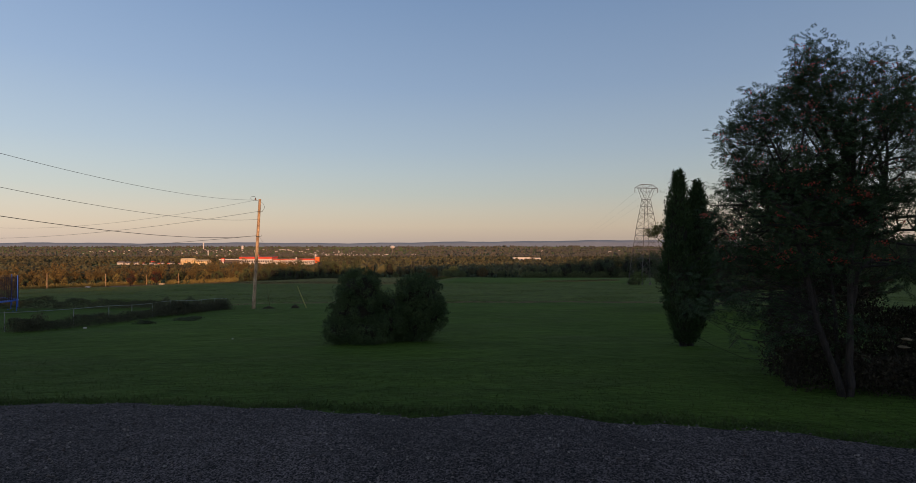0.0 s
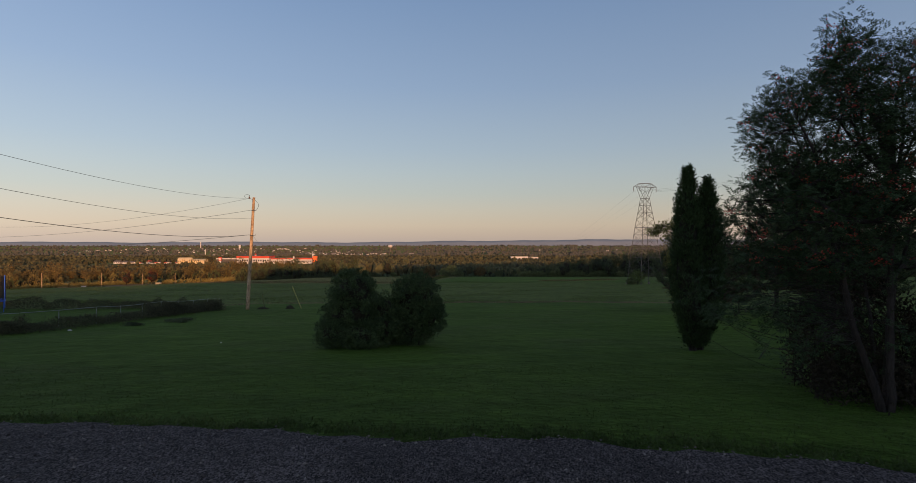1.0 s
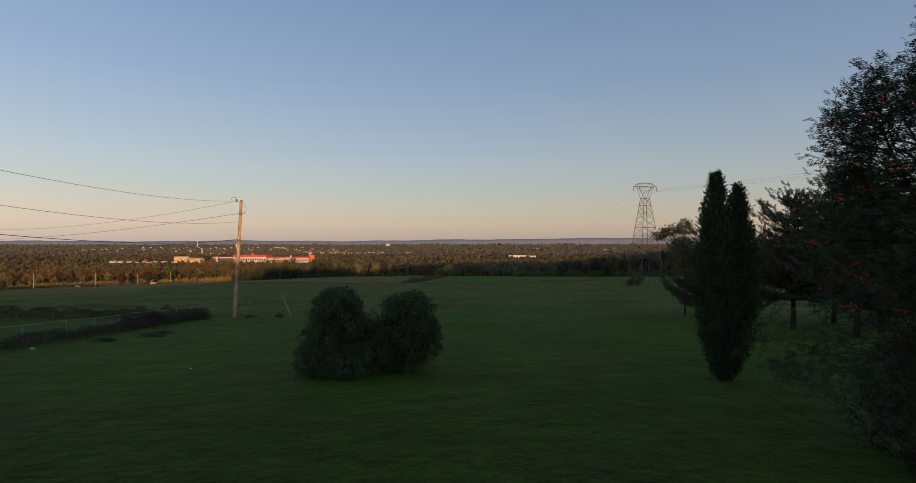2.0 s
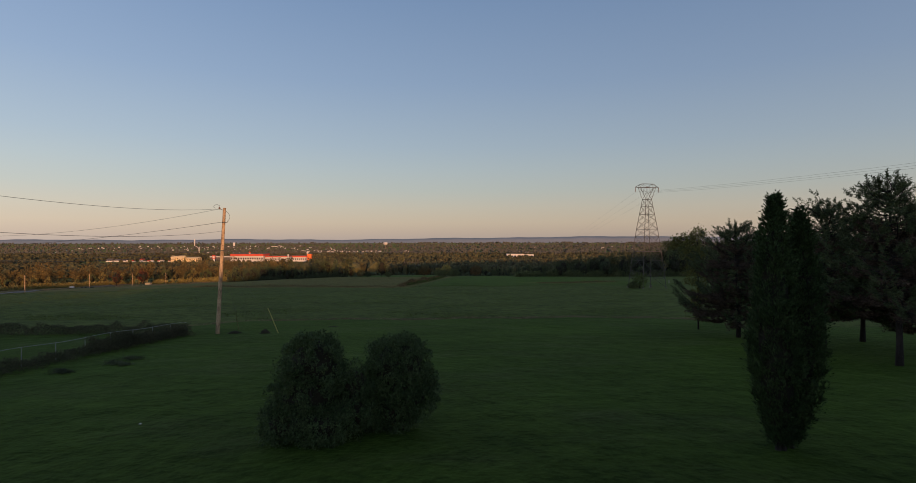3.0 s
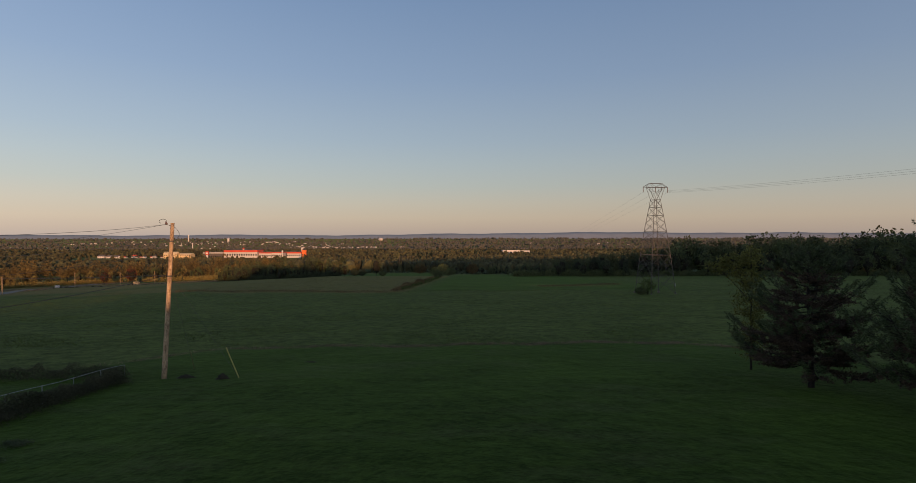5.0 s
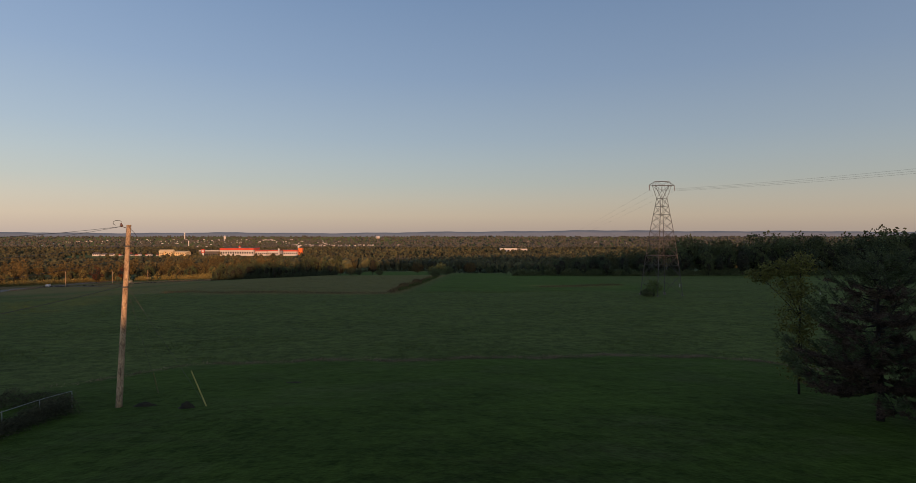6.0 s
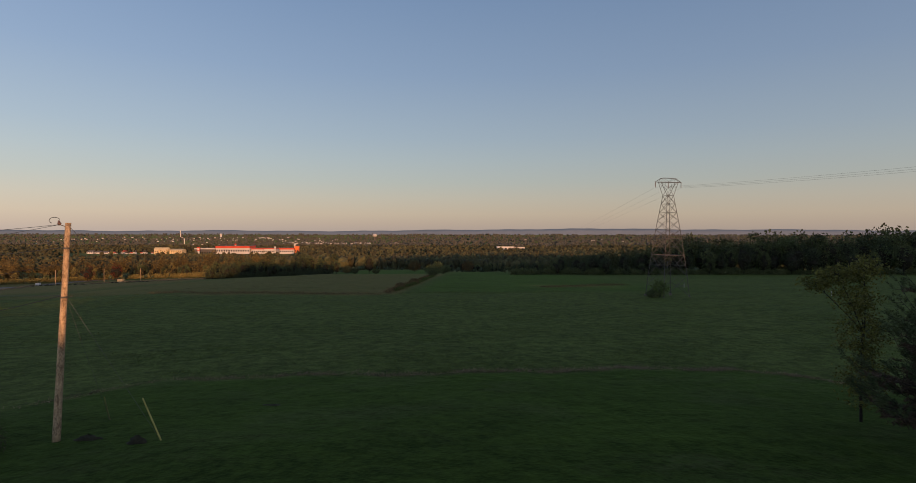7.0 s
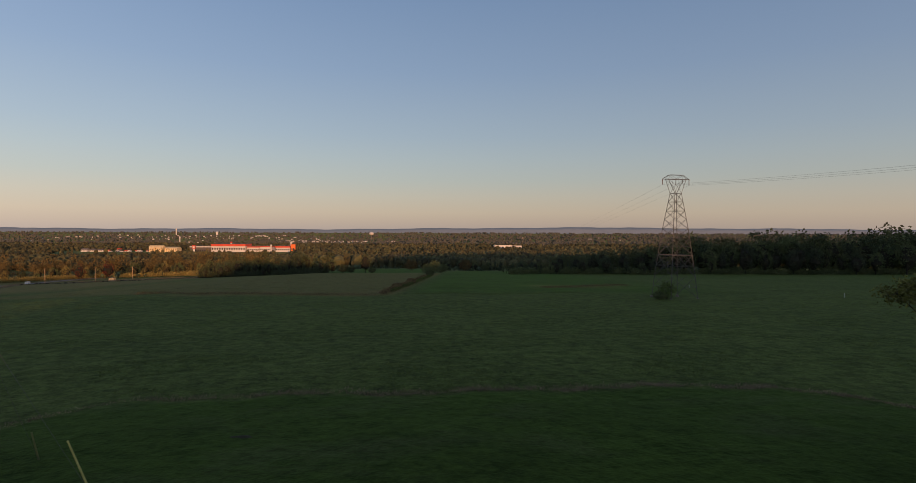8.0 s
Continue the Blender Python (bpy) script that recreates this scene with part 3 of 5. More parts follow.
def clipped_shrub(place, lobes, label, n):
    """A dense evergreen bush made of rounded lobes (centre, radii), low to the ground."""
    t = thing("evergreen_shrub", (place[0], place[1], lz(*place)), label, "shrub", "shrubs on the lawn")
    stems, core, leaf = Geo(), Geo(), Geo()
    for k in range(7):
        a = rng.random() * 6.28
        branch(stems, (0.25 * math.cos(a), 0.25 * math.sin(a), -0.08), (0.6 * math.cos(a), 0.5 * math.sin(a), 0.9 + 0.5 * rng.random()), 0.04, 0.015, 4, 5)
    part("stem", stems, BARK, t)
    total = sum(r[0] * r[2] for c, r in lobes)
    for c, r in lobes:
        c, r = np.array(c), np.array(r)
        # solid body behind the sprays, coloured as shade
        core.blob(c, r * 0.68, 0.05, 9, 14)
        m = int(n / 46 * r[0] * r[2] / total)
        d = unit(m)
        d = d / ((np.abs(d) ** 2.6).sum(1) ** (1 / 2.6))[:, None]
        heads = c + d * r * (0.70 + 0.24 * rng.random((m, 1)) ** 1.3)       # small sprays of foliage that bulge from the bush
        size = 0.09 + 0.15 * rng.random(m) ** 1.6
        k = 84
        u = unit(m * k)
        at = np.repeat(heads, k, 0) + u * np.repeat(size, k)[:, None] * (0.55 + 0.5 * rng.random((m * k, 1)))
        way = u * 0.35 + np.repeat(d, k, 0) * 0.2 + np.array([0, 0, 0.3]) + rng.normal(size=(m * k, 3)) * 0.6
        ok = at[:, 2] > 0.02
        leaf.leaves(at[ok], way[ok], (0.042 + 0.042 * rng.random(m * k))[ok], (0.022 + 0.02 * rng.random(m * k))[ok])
    part("inner_foliage", core, SHADED_CORE, t)
    part("foliage", leaf, SHRUB_LEAF, t)
    return t


def rowan(place):
    t = thing("rowan_tree", (place[0], place[1], lz(*place)), "large multi-stemmed rowan with red berry clusters beside the gravel", "tree")
    wood = Geo()
    masses = [((0.50, 0.9, 4.48), (2.1, 2.0, 1.72), 0.40), ((0.0, 0.7, 5.68), (0.55, 0.6, 1.02), 0.05), ((1.32, 0.8, 5.42), (0.8, 0.8, 0.98), 0.06), ((-0.55, 0.7, 4.6), (1.25, 1.3, 1.2), 0.14), ((-0.75, 0.4, 3.15), (1.52, 1.5, 1.2), 0.2), ((2.5, 0.9, 3.1), (2.0, 2.1, 1.6), 0.17)]
    t.scale = (0.88, 0.88, 0.88)
    centre, radii = np.array((1.0, 0.9, 3.6)), np.array((3.0, 2.6, 3.0))

    def spots(n, f, shell):
        return np.concatenate([in_crown(int(n * w), c, np.array(r) * f, shell) for c, r, w in masses])

    nodes = []
    for stem, r in (([(-0.02, 0, -0.1), (-0.2, 0.02, 0.5), (-0.45, 0.05, 1.15), (-0.58, 0.1, 2.0), (-0.72, 0.15, 2.7), (-0.85, 0.2, 3.4)], 0.062),
                    ([(0.05, -0.02, -0.1), (0.1, 0, 0.6), (0.13, 0.06, 1.4), (0.24, 0.15, 2.4), (0.26, 0.2, 3.1), (0.4, 0.3, 3.8)], 0.062),
                    ([(-0.02, 0.1, -0.1), (-0.2, 0.3, 1.0), (-0.15, 0.7, 2.2), (-0.1, 1.0, 3.5)], 0.04),
                    ([(0.12, 0.15, -0.1), (0.4, 0.5, 1.1), (0.9, 0.8, 2.4), (1.5, 1.0, 3.6)], 0.045),
                    ([(0.1, 0.25, -0.1), (0.5, 1.0, 1.4), (1.0, 1.9, 3.5)], 0.04)):
        stem = np.array(stem)
        s = np.linspace(0, len(stem) - 1, 11)
        p = np.stack([np.interp(s, np.arange(len(stem)), stem[:, i]) for i in range(3)], -1)
        p[1:-1] += rng.normal(size=(9, 3)) * 0.018
        wood.tube(p, np.linspace(r, r * 0.5, 11), 8)
        nodes.append(p[4:])
    part("trunk", wood, BARK, t, smooth=True)
    limbs, twigs, leaf, berry = Geo(), Geo(), Geo(), Geo()
    nodes = np.concatenate(nodes)
    n1 = connect(limbs, nodes, spots(60, 0.75, 0.5), 0.035, 0.014, 6, 5)
    n2 = connect(limbs, np.concatenate([nodes, n1]), spots(260, 0.9, 0.35), 0.016, 0.007, 5, 4)
    low = np.stack([-2.5 + 2.9 * rng.random(110), -0.5 + 2.4 * rng.random(110), 0.9 + 1.3 * rng.random(110)], -1)
    n3 = connect(limbs, np.concatenate([n1, n2, nodes]), low, 0.007, 0.003, 6, 4, 0.2)
    tagged(part("branchwork", limbs, BARK, t), kind="stuff")
    tips = np.concatenate([spots(1800, 1.0, 0.42), *[low + rng.normal(size=low.shape) * 0.16 for k in range(1)]])
    tips = tips[tips[:, 2] > 0.7]
    connect(twigs, np.concatenate([n2, n3]), tips, 0.008, 0.004, 4, 3)
    tagged(part("twig_growth", twigs, BARK, t), kind="stuff")
    k = 12
    at = np.repeat(tips, k, 0) + np.clip(rng.normal(size=(len(tips) * k, 3)), -1.5, 1.5) * 0.12
    way = unit(len(at)) * 0.8 + (at - centre) / radii * 0.5 + np.array([0, 0, -0.05])
    way /= np.linalg.norm(way, axis=1)[:, None]
    side = np.cross(way, unit(len(at)) * 0.5 + np.array([0, 0, 1.0]))
    side /= np.linalg.norm(side, axis=1)[:, None]
    size = 0.095 + 0.045 * rng.random(len(at))
    for f in (0.28, 0.54, 0.8):       # leaflets in pairs along each stalk, and one at its end
        for sg in (-1, 1):
            leaf.leaves(at + way * (size * f)[:, None], way * 0.55 + side * sg, size * 0.46, size * 0.2, side=way)
    leaf.leaves(at + way * size[:, None] * 0.9, way, size * 0.4, size * 0.14, side=side)
    part("foliage", leaf, ROWAN_LEAF, t)
    high = tips[tips[:, 2] > 2.2]
    for c in high[rng.choice(len(high), 320, False)]:
        for b in c + rng.normal(size=(14, 3)) * (0.055, 0.055, 0.03):
            berry.blob(b, (0.013, 0.013, 0.013), 0.0, 2, 5)
    tagged(part("berry_growth", berry, BERRY, t, "clusters of orange-red berries"), kind="stuff")


def pine(place, height, spread, label, bare=0.22, dead=0.35, lean=(0, 0), crown=(1.0, 0.8, 0.5, 0.2), candles=5):
    """A pine with whorls of spreading limbs, bottlebrush shoots that turn up at their ends and rusty needles inside."""
    t = thing("pine_tree", (place[0], place[1], lz(*place)), label, "tree", "pines beside the lawn")
    trunk, limbs, needles, brown = Geo(), Geo(), Geo(), Geo()
    hs = np.linspace(0, 1, 9)
    line = np.stack([lean[0] * hs ** 2 + 0.06 * np.sin(hs * 7), lean[1] * hs ** 2 + 0.06 * np.sin(hs * 5), hs * height * 0.95 - 0.1], -1)
    trunk.tube(line, np.interp(hs, [0, 0.06, 0.5, 1], [0.17, 0.135, 0.09, 0.025]), 9)
    part("trunk", trunk, BARK, t, smooth=True)
    live, old = [], []
    for g0 in np.linspace(bare, 0.94, int(height * 2.7)):
        a0, count = rng.random() * 6.28, int(rng.integers(4, 7))
        for k in range(count):
            a = a0 + k * 6.283 / count + rng.normal() * 0.28
            h = min(max(g0 + 0.045 * rng.normal(), bare), 0.95)
            L = spread * np.interp(h, [bare, bare + 0.10, 0.5, 0.75, 0.96], [0.85, *crown]) * (0.42 + 0.68 * rng.random() ** 0.8)
            s = np.linspace(0, 1, 7)
            rise = np.interp(h, [0.15, 0.5, 1.0], [-0.08, 0.05, 0.5]) + 0.15 * rng.normal()
            root = np.array([np.interp(h, hs, line[:, i]) for i in range(3)])
            ahead, across = np.array([math.cos(a), math.sin(a), 0]), np.array([-math.sin(a), math.cos(a), 0])
            p = root + ahead * (L * s)[:, None] + across * (0.12 * L * rng.normal() * np.sin(np.pi * s))[:, None] + np.array([0, 0, 1.0]) * (L * (rise * s - 0.10 * np.sin(np.pi * s) + 0.26 * s ** 3))[:, None]
            limbs.tube(p, np.linspace(0.034, 0.009, 7), 4)
            live.append((p[-1], ahead + (0, 0, 0.9)))
            for q in range(int((8 + 9 * L) if h < 0.55 else (5 + 6 * L))):
                f = 0.18 + 0.82 * rng.random()
                b = np.array([np.interp(f, s, p[:, i]) for i in range(3)])
                w = ahead * (0.35 + 0.4 * rng.random()) + across * rng.choice((-1, 1)) * (0.5 + 0.5 * rng.random()) + np.array([0, 0, 0.12 * rng.normal() + 0.1])
                w /= np.linalg.norm(w)
                l = (0.22 + 0.40 * rng.random()) * (1.25 - 0.5 * f) * min(1.0, 0.45 + 0.35 * L)
                limbs.tube([b, b + w * l * 0.5 - (0, 0, 0.02), b + w * l], [0.010, 0.008, 0.006], 3)
                if f < dead + 0.22 * rng.random() and h < 0.8:
                    old += [(b + w * l * g, w + (0, 0, 0.1)) for g in (0.2, 0.75)]
                else:
                    live.append((b + w * l * 0.7, w * 0.9 + (0, 0, 0.7)))
    crest = line[-1]
    for k in range(candles):       # upright leading shoots
        a, d = 6.283 * k / candles + rng.random(), 0.0 if k == 0 else 0.25 + 0.35 * rng.random()
        b = crest + (d * math.cos(a), d * math.sin(a), -0.35 - 0.25 * rng.random())
        e = b + (0.22 * math.cos(a) * (k > 0), 0.22 * math.sin(a) * (k > 0), 0.55 + 0.25 * rng.random() + 0.25 * (k == 0))
        limbs.tube([crest - (0, 0, 0.8), b, e], [0.02, 0.014, 0.007], 4)
        live += [(b + (e - b) * g, e - b + (0, 0, 0.2)) for g in (0.0, 0.45, 0.8)]
    part("branchwork", limbs, BARK, t)
    for geo, shoots, k, reach_, size, wide in ((needles, live, 42, 0.36, 0.115, 0.026), (brown, old, 18, 0.36, 0.14, 0.036)):
        root, way = np.array([q[0] for q in shoots]), np.array([q[1] for q in shoots])
        way = way / np.linalg.norm(way, axis=1)[:, None]
        root, way = np.repeat(root, k, 0), np.repeat(way, k, 0)
        f = rng.random((len(root), 1))
        geo.leaves(root + way * f * reach_, way * 0.55 + unit(len(root)) * 0.8, size * (0.75 + 0.5 * rng.random(len(root))), wide)
    part("foliage", needles, NEEDLE, t)
    part("inner_foliage", brown, DEAD_NEEDLE, t, "rusty inner needles")
    return t


def broadleaf(place, masses, label, leaf_mat=LEAF, tips=330, per=12, size=0.14):
    """A young tree whose crown leans out in several arching masses (centre, radii, share)."""
    t = thing("young_tree", (place[0], place[1], lz(*place)), label, "tree")
    trunk, limbs, leaf = Geo(), Geo(), Geo()
    nodes = [branch(trunk, (0.1, 0.05, -0.1), (0.05, 0.0, 4.2), 0.07, 0.04, 8, 7, 0.015)[3:]]
    for centre, radii, share in masses:
        nodes.append(branch(trunk, nodes[0][rng.integers(2, 5)], centre, 0.03, 0.012, 6, 5, 0.05))
    part("trunk", trunk, BARK, t, smooth=True)
    fill = lambda n, f, shell: np.concatenate([in_crown(int(n * w), c, np.array(r) * f, shell) for c, r, w in masses])
    n1 = connect(limbs, np.concatenate(nodes), fill(70, 0.75, 0.3), 0.018, 0.007, 5, 4)
    pts = fill(tips, 1.0, 0.25)
    connect(limbs, n1, pts, 0.006, 0.003, 3, 3)
    part("branchwork", limbs, BARK, t)
    at = np.repeat(pts, per, 0) + np.clip(rng.normal(size=(len(pts) * per, 3)), -1.6, 1.6) * np.array([0.17, 0.17, 0.11])
    part("foliage", leaf.leaves(at, unit(len(at)) + np.array([0, 0, -0.2]), size * (0.7 + 0.6 * rng.random(len(at))), size * 0.55), leaf_mat, t)
    return t


def woodland_tree(height, radii, mat, label, name="broadleaf_tree", group="woodland edge", clumps=36, per=30, bark=BARK, bole=0.2, low=0.0):
    """A tree for the middle distance, at the origin: trunk, a few limbs and a crown of leafy clumps."""
    t = thing(name, (0, 0, 0), label, "tree", group)
    trunk, leaf = Geo(), Geo()
    centre = np.array((0, 0, height - radii[2]))
    branch(trunk, (0, 0, -0.4), (rng.normal() * 0.3, rng.normal() * 0.3, height * 0.85), bole, 0.05, 6, 6, 0.03)
    c = in_crown(clumps, centre, np.array(radii) * 0.8, 0.5)
    c = c[c[:, 2] > low]
    for q in c[:10]:
        branch(trunk, (0, 0, max(0.3, q[2] - height * 0.22)), q, bole * 0.4, 0.03, 4, 4, 0.08)
    part("trunk", trunk, bark, t)
    r = height * 0.085
    d = unit(len(c) * per)
    at = np.repeat(c, per, 0) + d * r * (0.5 + 0.6 * rng.random((len(d), 1))) * (1, 1, 0.8)
    # dark blob stands in for the shade deep in the crown
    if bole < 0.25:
        part("inner_foliage", Geo().blob(centre + (0, 0, -0.06 * height), np.array(radii) * 0.58, 0.15, 6, 9), SHADED_CORE, t)
    part("crown", leaf.leaves(at, d + unit(len(d)) * 0.9, r * (0.32 + 0.26 * rng.random(len(d))), r * 0.33), mat, t)
    return t


def wood_mass(name, spots_, mat, label):
    """Many trees standing behind a wood's edge, joined: crowns of leafy clumps on bare poles."""
    g = Geo()
    for x, y, h in spots_:
        z = lz(x, y)
        w = h * (0.24 + 0.1 * rng.random())
        c = in_crown(18, (x, y, z + h * 0.56), (w, w, h * 0.44), 0.35)
        r = h * 0.095
        d = unit(18 * 18)
        at = np.repeat(c, 18, 0) + d * r * (0.5 + 0.6 * rng.random((324, 1))) * (1, 1, 0.8)
        g.leaves(at, d + unit(324) * 0.9, r * (0.44 + 0.4 * rng.random(324)), r * 0.46)
        g.tube([(x, y, z - 0.3), (x, y, z + h * 0.7)], [0.16, 0.06], 4)
    tagged(part(name, g, mat), label, "woods", kind="stuff")


def spruce(height, radius, mat, label):
    t = thing("spruce_tree", (0, 0, 0), label, "tree", "woodland edge")
    part("trunk", Geo().tube([(0, 0, -0.4), (0, 0, height * 0.5), (0, 0, height * 0.97)], [0.18, 0.1, 0.02], 6), BARK, t)
    n = 420
    h = 1 - rng.random(n) ** 0.6 * 0.93
    a = rng.random(n) * 6.28
    r = radius * (1 - h) ** 0.85 * (0.55 + 0.5 * rng.random(n)) * (0.8 + 0.25 * np.sin(h * 55))
    at = np.stack([r * np.cos(a), r * np.sin(a), h * height], -1)
    way = np.stack([np.cos(a), np.sin(a), -0.25 + 0 * a], -1) + rng.normal(size=(n, 3)) * 0.3
    part("crown", Geo().leaves(at, way, height * 0.075 * (0.7 + 0.6 * rng.random(n)), height * 0.05), mat, t)
    return t


def brush(name, line, half, height, label, category, mat, per_metre=120, size=0.16, kind=""):
    """A strip of tangled bushes along a line of (x, y) places."""
    p = np.asarray(line, float)
    seg = np.concatenate([[0], np.cumsum(np.linalg.norm(np.diff(p, axis=0), axis=1))])
    n = int(seg[-1] * per_metre)
    s = rng.random(n) * seg[-1]
    x, y = np.interp(s, seg, p[:, 0]), np.interp(s, seg, p[:, 1])
    bumps = rng.random(int(seg[-1] * 1.6) + 3)
    top = height * (0.45 + 0.6 * np.interp(s * 1.6, np.arange(len(bumps)), bumps) ** 1.3)
    f = rng.random(n) ** 0.8
    w = half * (1 - 0.5 * f) * rng.normal(size=n) * 0.6
    dx, dy = np.gradient(p[:, 0]).mean(), np.gradient(p[:, 1]).mean()
    k = math.hypot(dx, dy)
    x, y = x - w * dy / k, y + w * dx / k
    at = np.stack([x, y, land(x, y) + f * top], -1)
    geo = Geo().leaves(at, rng.normal(size=(n, 3)) * 0.7 + np.array([0, 0, 0.6]), size * (0.6 + 0.8 * rng.random(n)), size * 0.45)
    m = int(seg[-1] * 3)
    for s0 in rng.random(m) * seg[-1]:
        x0, y0 = np.interp(s0, seg, p[:, 0]), np.interp(s0, seg, p[:, 1])
        b = np.array((x0, y0, lz(x0, y0) - 0.03))
        geo.tube([b, b + rng.normal(size=3) * 0.12 + (0, 0, height * 0.4), b + rng.normal(size=3) * 0.2 + (0, 0, height * 0.7)], [0.012, 0.009, 0.005], 3)
    ob = part(name, geo, mat)
    return tagged(ob, label, category, kind=kind)


columnar_cedar((7.19, 16.82), 5.62, 0.48, -0.16, "tall narrow dark green cedar on the lawn")
columnar_cedar((7.45, 16.98), 5.26, 0.47, 0.27, "slightly shorter columnar cedar close to its twin")
clipped_shrub((-3.4, 17.9), [((0.04, 0.1, 1.68), (0.82, 0.82, 0.90)), ((-0.05, 0.05, 1.05), (0.92, 0.88, 0.72)), ((0.0, -0.1, 0.52), (0.95, 0.9, 0.55)), ((-0.52, -0.35, 0.5), (0.5, 0.5, 0.48)), ((0.35, -0.45, 0.42), (0.6, 0.45, 0.44)), ((0.85, 0.1, 0.6), (0.62, 0.55, 0.56)), ((0.92, 0.38, 1.12), (0.55, 0.5, 0.62))], "dense dark green evergreen bush with a square top", 30000)
clipped_shrub((-1.42, 18.9), [((0.02, 0.0, 1.5), (0.9, 0.86, 0.93)), ((0.15, 0.0, 1.02), (0.92, 0.85, 0.72)), ((-0.12, -0.05, 0.5), (0.74, 0.7, 0.52)), ((-0.72, -0.25, 0.55), (0.55, 0.55, 0.52))], "rounded dark green evergreen bush grown into its neighbour", 24000)
rowan((6.1, 8.3))
pine((18.8, 39.7), 7.7, 4.4, "pine with rusty inner branches at the lawn edge", 0.20, 0.62, (-0.3, 0.0), (1.0, 0.72, 0.45, 0.15))
pine((19.7, 28.3), 8.6, 3.2, "tall pine with open upper branches", 0.30, 0.45, (-0.5, 0.2), (1.0, 0.85, 0.55, 0.22), 6)
pine((19.15, 32.3), 7.8, 3.6, "bushy pine with a broad many-pointed top", 0.28, 0.42, (0.1, 0.0), (1.0, 0.85, 0.55, 0.3), 9)
# two more pines added to deepen the dark mass and shade at right
pine((24.6, 36.6), 7.6, 3.2, "pine standing behind its neighbours", 0.24, 0.45, (0, 0), (1.0, 0.9, 0.6, 0.2))
pine((23.5, 31.5), 7.9, 3.2, "pine behind the tall one", 0.22, 0.45)
broadleaf((18.4, 44.6), [((-0.1, -0.2, 7.05), (0.6, 0.7, 0.72), 0.2), ((-0.95, 0.3, 6.75), (0.75, 0.8, 0.5), 0.2), ((-1.75, 0.7, 6.35), (0.62, 0.6, 0.42), 0.12),
                         ((-0.35, 0.0, 5.75), (0.95, 0.95, 0.75), 0.24), ((0.0, 0.0, 4.2), (1.05, 1.0, 1.3), 0.34), ((0.15, -0.1, 2.0), (1.0, 1.0, 1.5), 0.36)], "slender young broadleaf tree with yellowing leaning crown")


# -- poles, wires and steel tower --
def wire(name, a, way, length, drop, bend, r, label, category="cable", n=40, mat=WIRE):
    """A hanging wire from a along a level way: z = drop * u + bend * u * u."""
    u = np.linspace(0, length, n)
    p = np.stack([a[0] + way[0] * u, a[1] + way[1] * u, a[2] + drop * u + bend * u * u], -1)
    return tagged(part(name, Geo().tube(p, r, 5), mat), label, category)


def utility_pole(place, height, lean, label, arm=False, group="utility poles", radius=0.15, detail=True):
    t = thing("utility_pole", (place[0], place[1], lz(*place)), label, "utility pole", group)
    s = np.linspace(0, 1, 12)
    p = np.stack([lean[0] * s, lean[1] * s, -0.3 + (height + 0.3) * s], -1)
    part("shaft", Geo().tube(p, radius * (1 - 0.32 * s), 12), POLE_WOOD, t, smooth=True)
    top = np.array((lean[0], lean[1], height))
    if detail:
        part("cap", Geo().tube([top + (0, 0, -0.02), top + (0, 0, 0.02)], radius * 0.7, 12), POLE_WOOD, t)
        pin = Geo().tube([top + (-0.1, 0, -0.14), top + (-0.36, 0, -0.05)], 0.018, 6)
        part("bracket", pin, STEEL, t)
        part("insulator", Geo().tube([top + (-0.34, 0, -0.08), top + (-0.36, 0, 0.0), top + (-0.37, 0, 0.06), top + (-0.38, 0, 0.12)], [0.05, 0.075, 0.045, 0.03], 8), PORCELAIN, t)
        a = np.linspace(0.3, 4.2, 12)
        part("jumper_wire", Geo().tube(top + np.stack([-0.55 + 0.22 * np.cos(a), 0 * a, 0.12 + 0.13 * np.sin(a)], -1), 0.012, 4), WIRE, t)
        for f, w in ((0.885, 0.14), (0.66, 0.15)):
            c = np.array((lean[0] * f, lean[1] * f, height * f))
            part("band", Geo().tube([c + (0, 0, -0.04), c + (0, 0, 0.04)], radius * (1 - 0.3 * f) + 0.012, 12), STEEL, t)
            part("hook", Geo().tube([c + (w, 0, 0), c + (w + 0.16, -0.02, 0.02), c + (w + 0.2, -0.02, 0.14)], 0.014, 5), STEEL, t)
        a = np.linspace(0, 1, 14)
        part("service_loop", Geo().tube(top + np.stack([0.1 + 0.28 * np.sin(np.pi * a), 0 * a, -0.2 - 0.85 * a], -1), 0.011, 4), WIRE, t)
    if arm:
        part("crossarm", Geo().box((lean[0], 0, height - 0.4), (1.6, 0.1, 0.12)), POLE_WOOD, t)
    return t


POLE = (-16.78, 43.2)
utility_pole(POLE, 9.0, (0.42, 0.3), "weathered round timber utility pole leaning a little, on the grass")
utility_pole((-14.9, -12.0), 9.0, (0, 0), "weathered timber utility pole behind the yard")
utility_pole((-78.4, 76.2), 9.0, (0, 0), "weathered timber utility pole out in the meadow")
pz = lz(*POLE)
top = (POLE[0] + 0.1, POLE[1] + 0.3, pz + 8.95)
back, out = (0.035, -0.999), (-0.883, 0.469)
wire("primary_wire", top, back, 55.2, -0.0827, 0.00258, 0.008, "thin dark overhead power wire")
wire("neutral_wire", (POLE[0] + 0.3, POLE[1] + 0.2, pz + 7.35), back, 55.2, -0.068, 0.00262, 0.008, "thin dark overhead power wire")
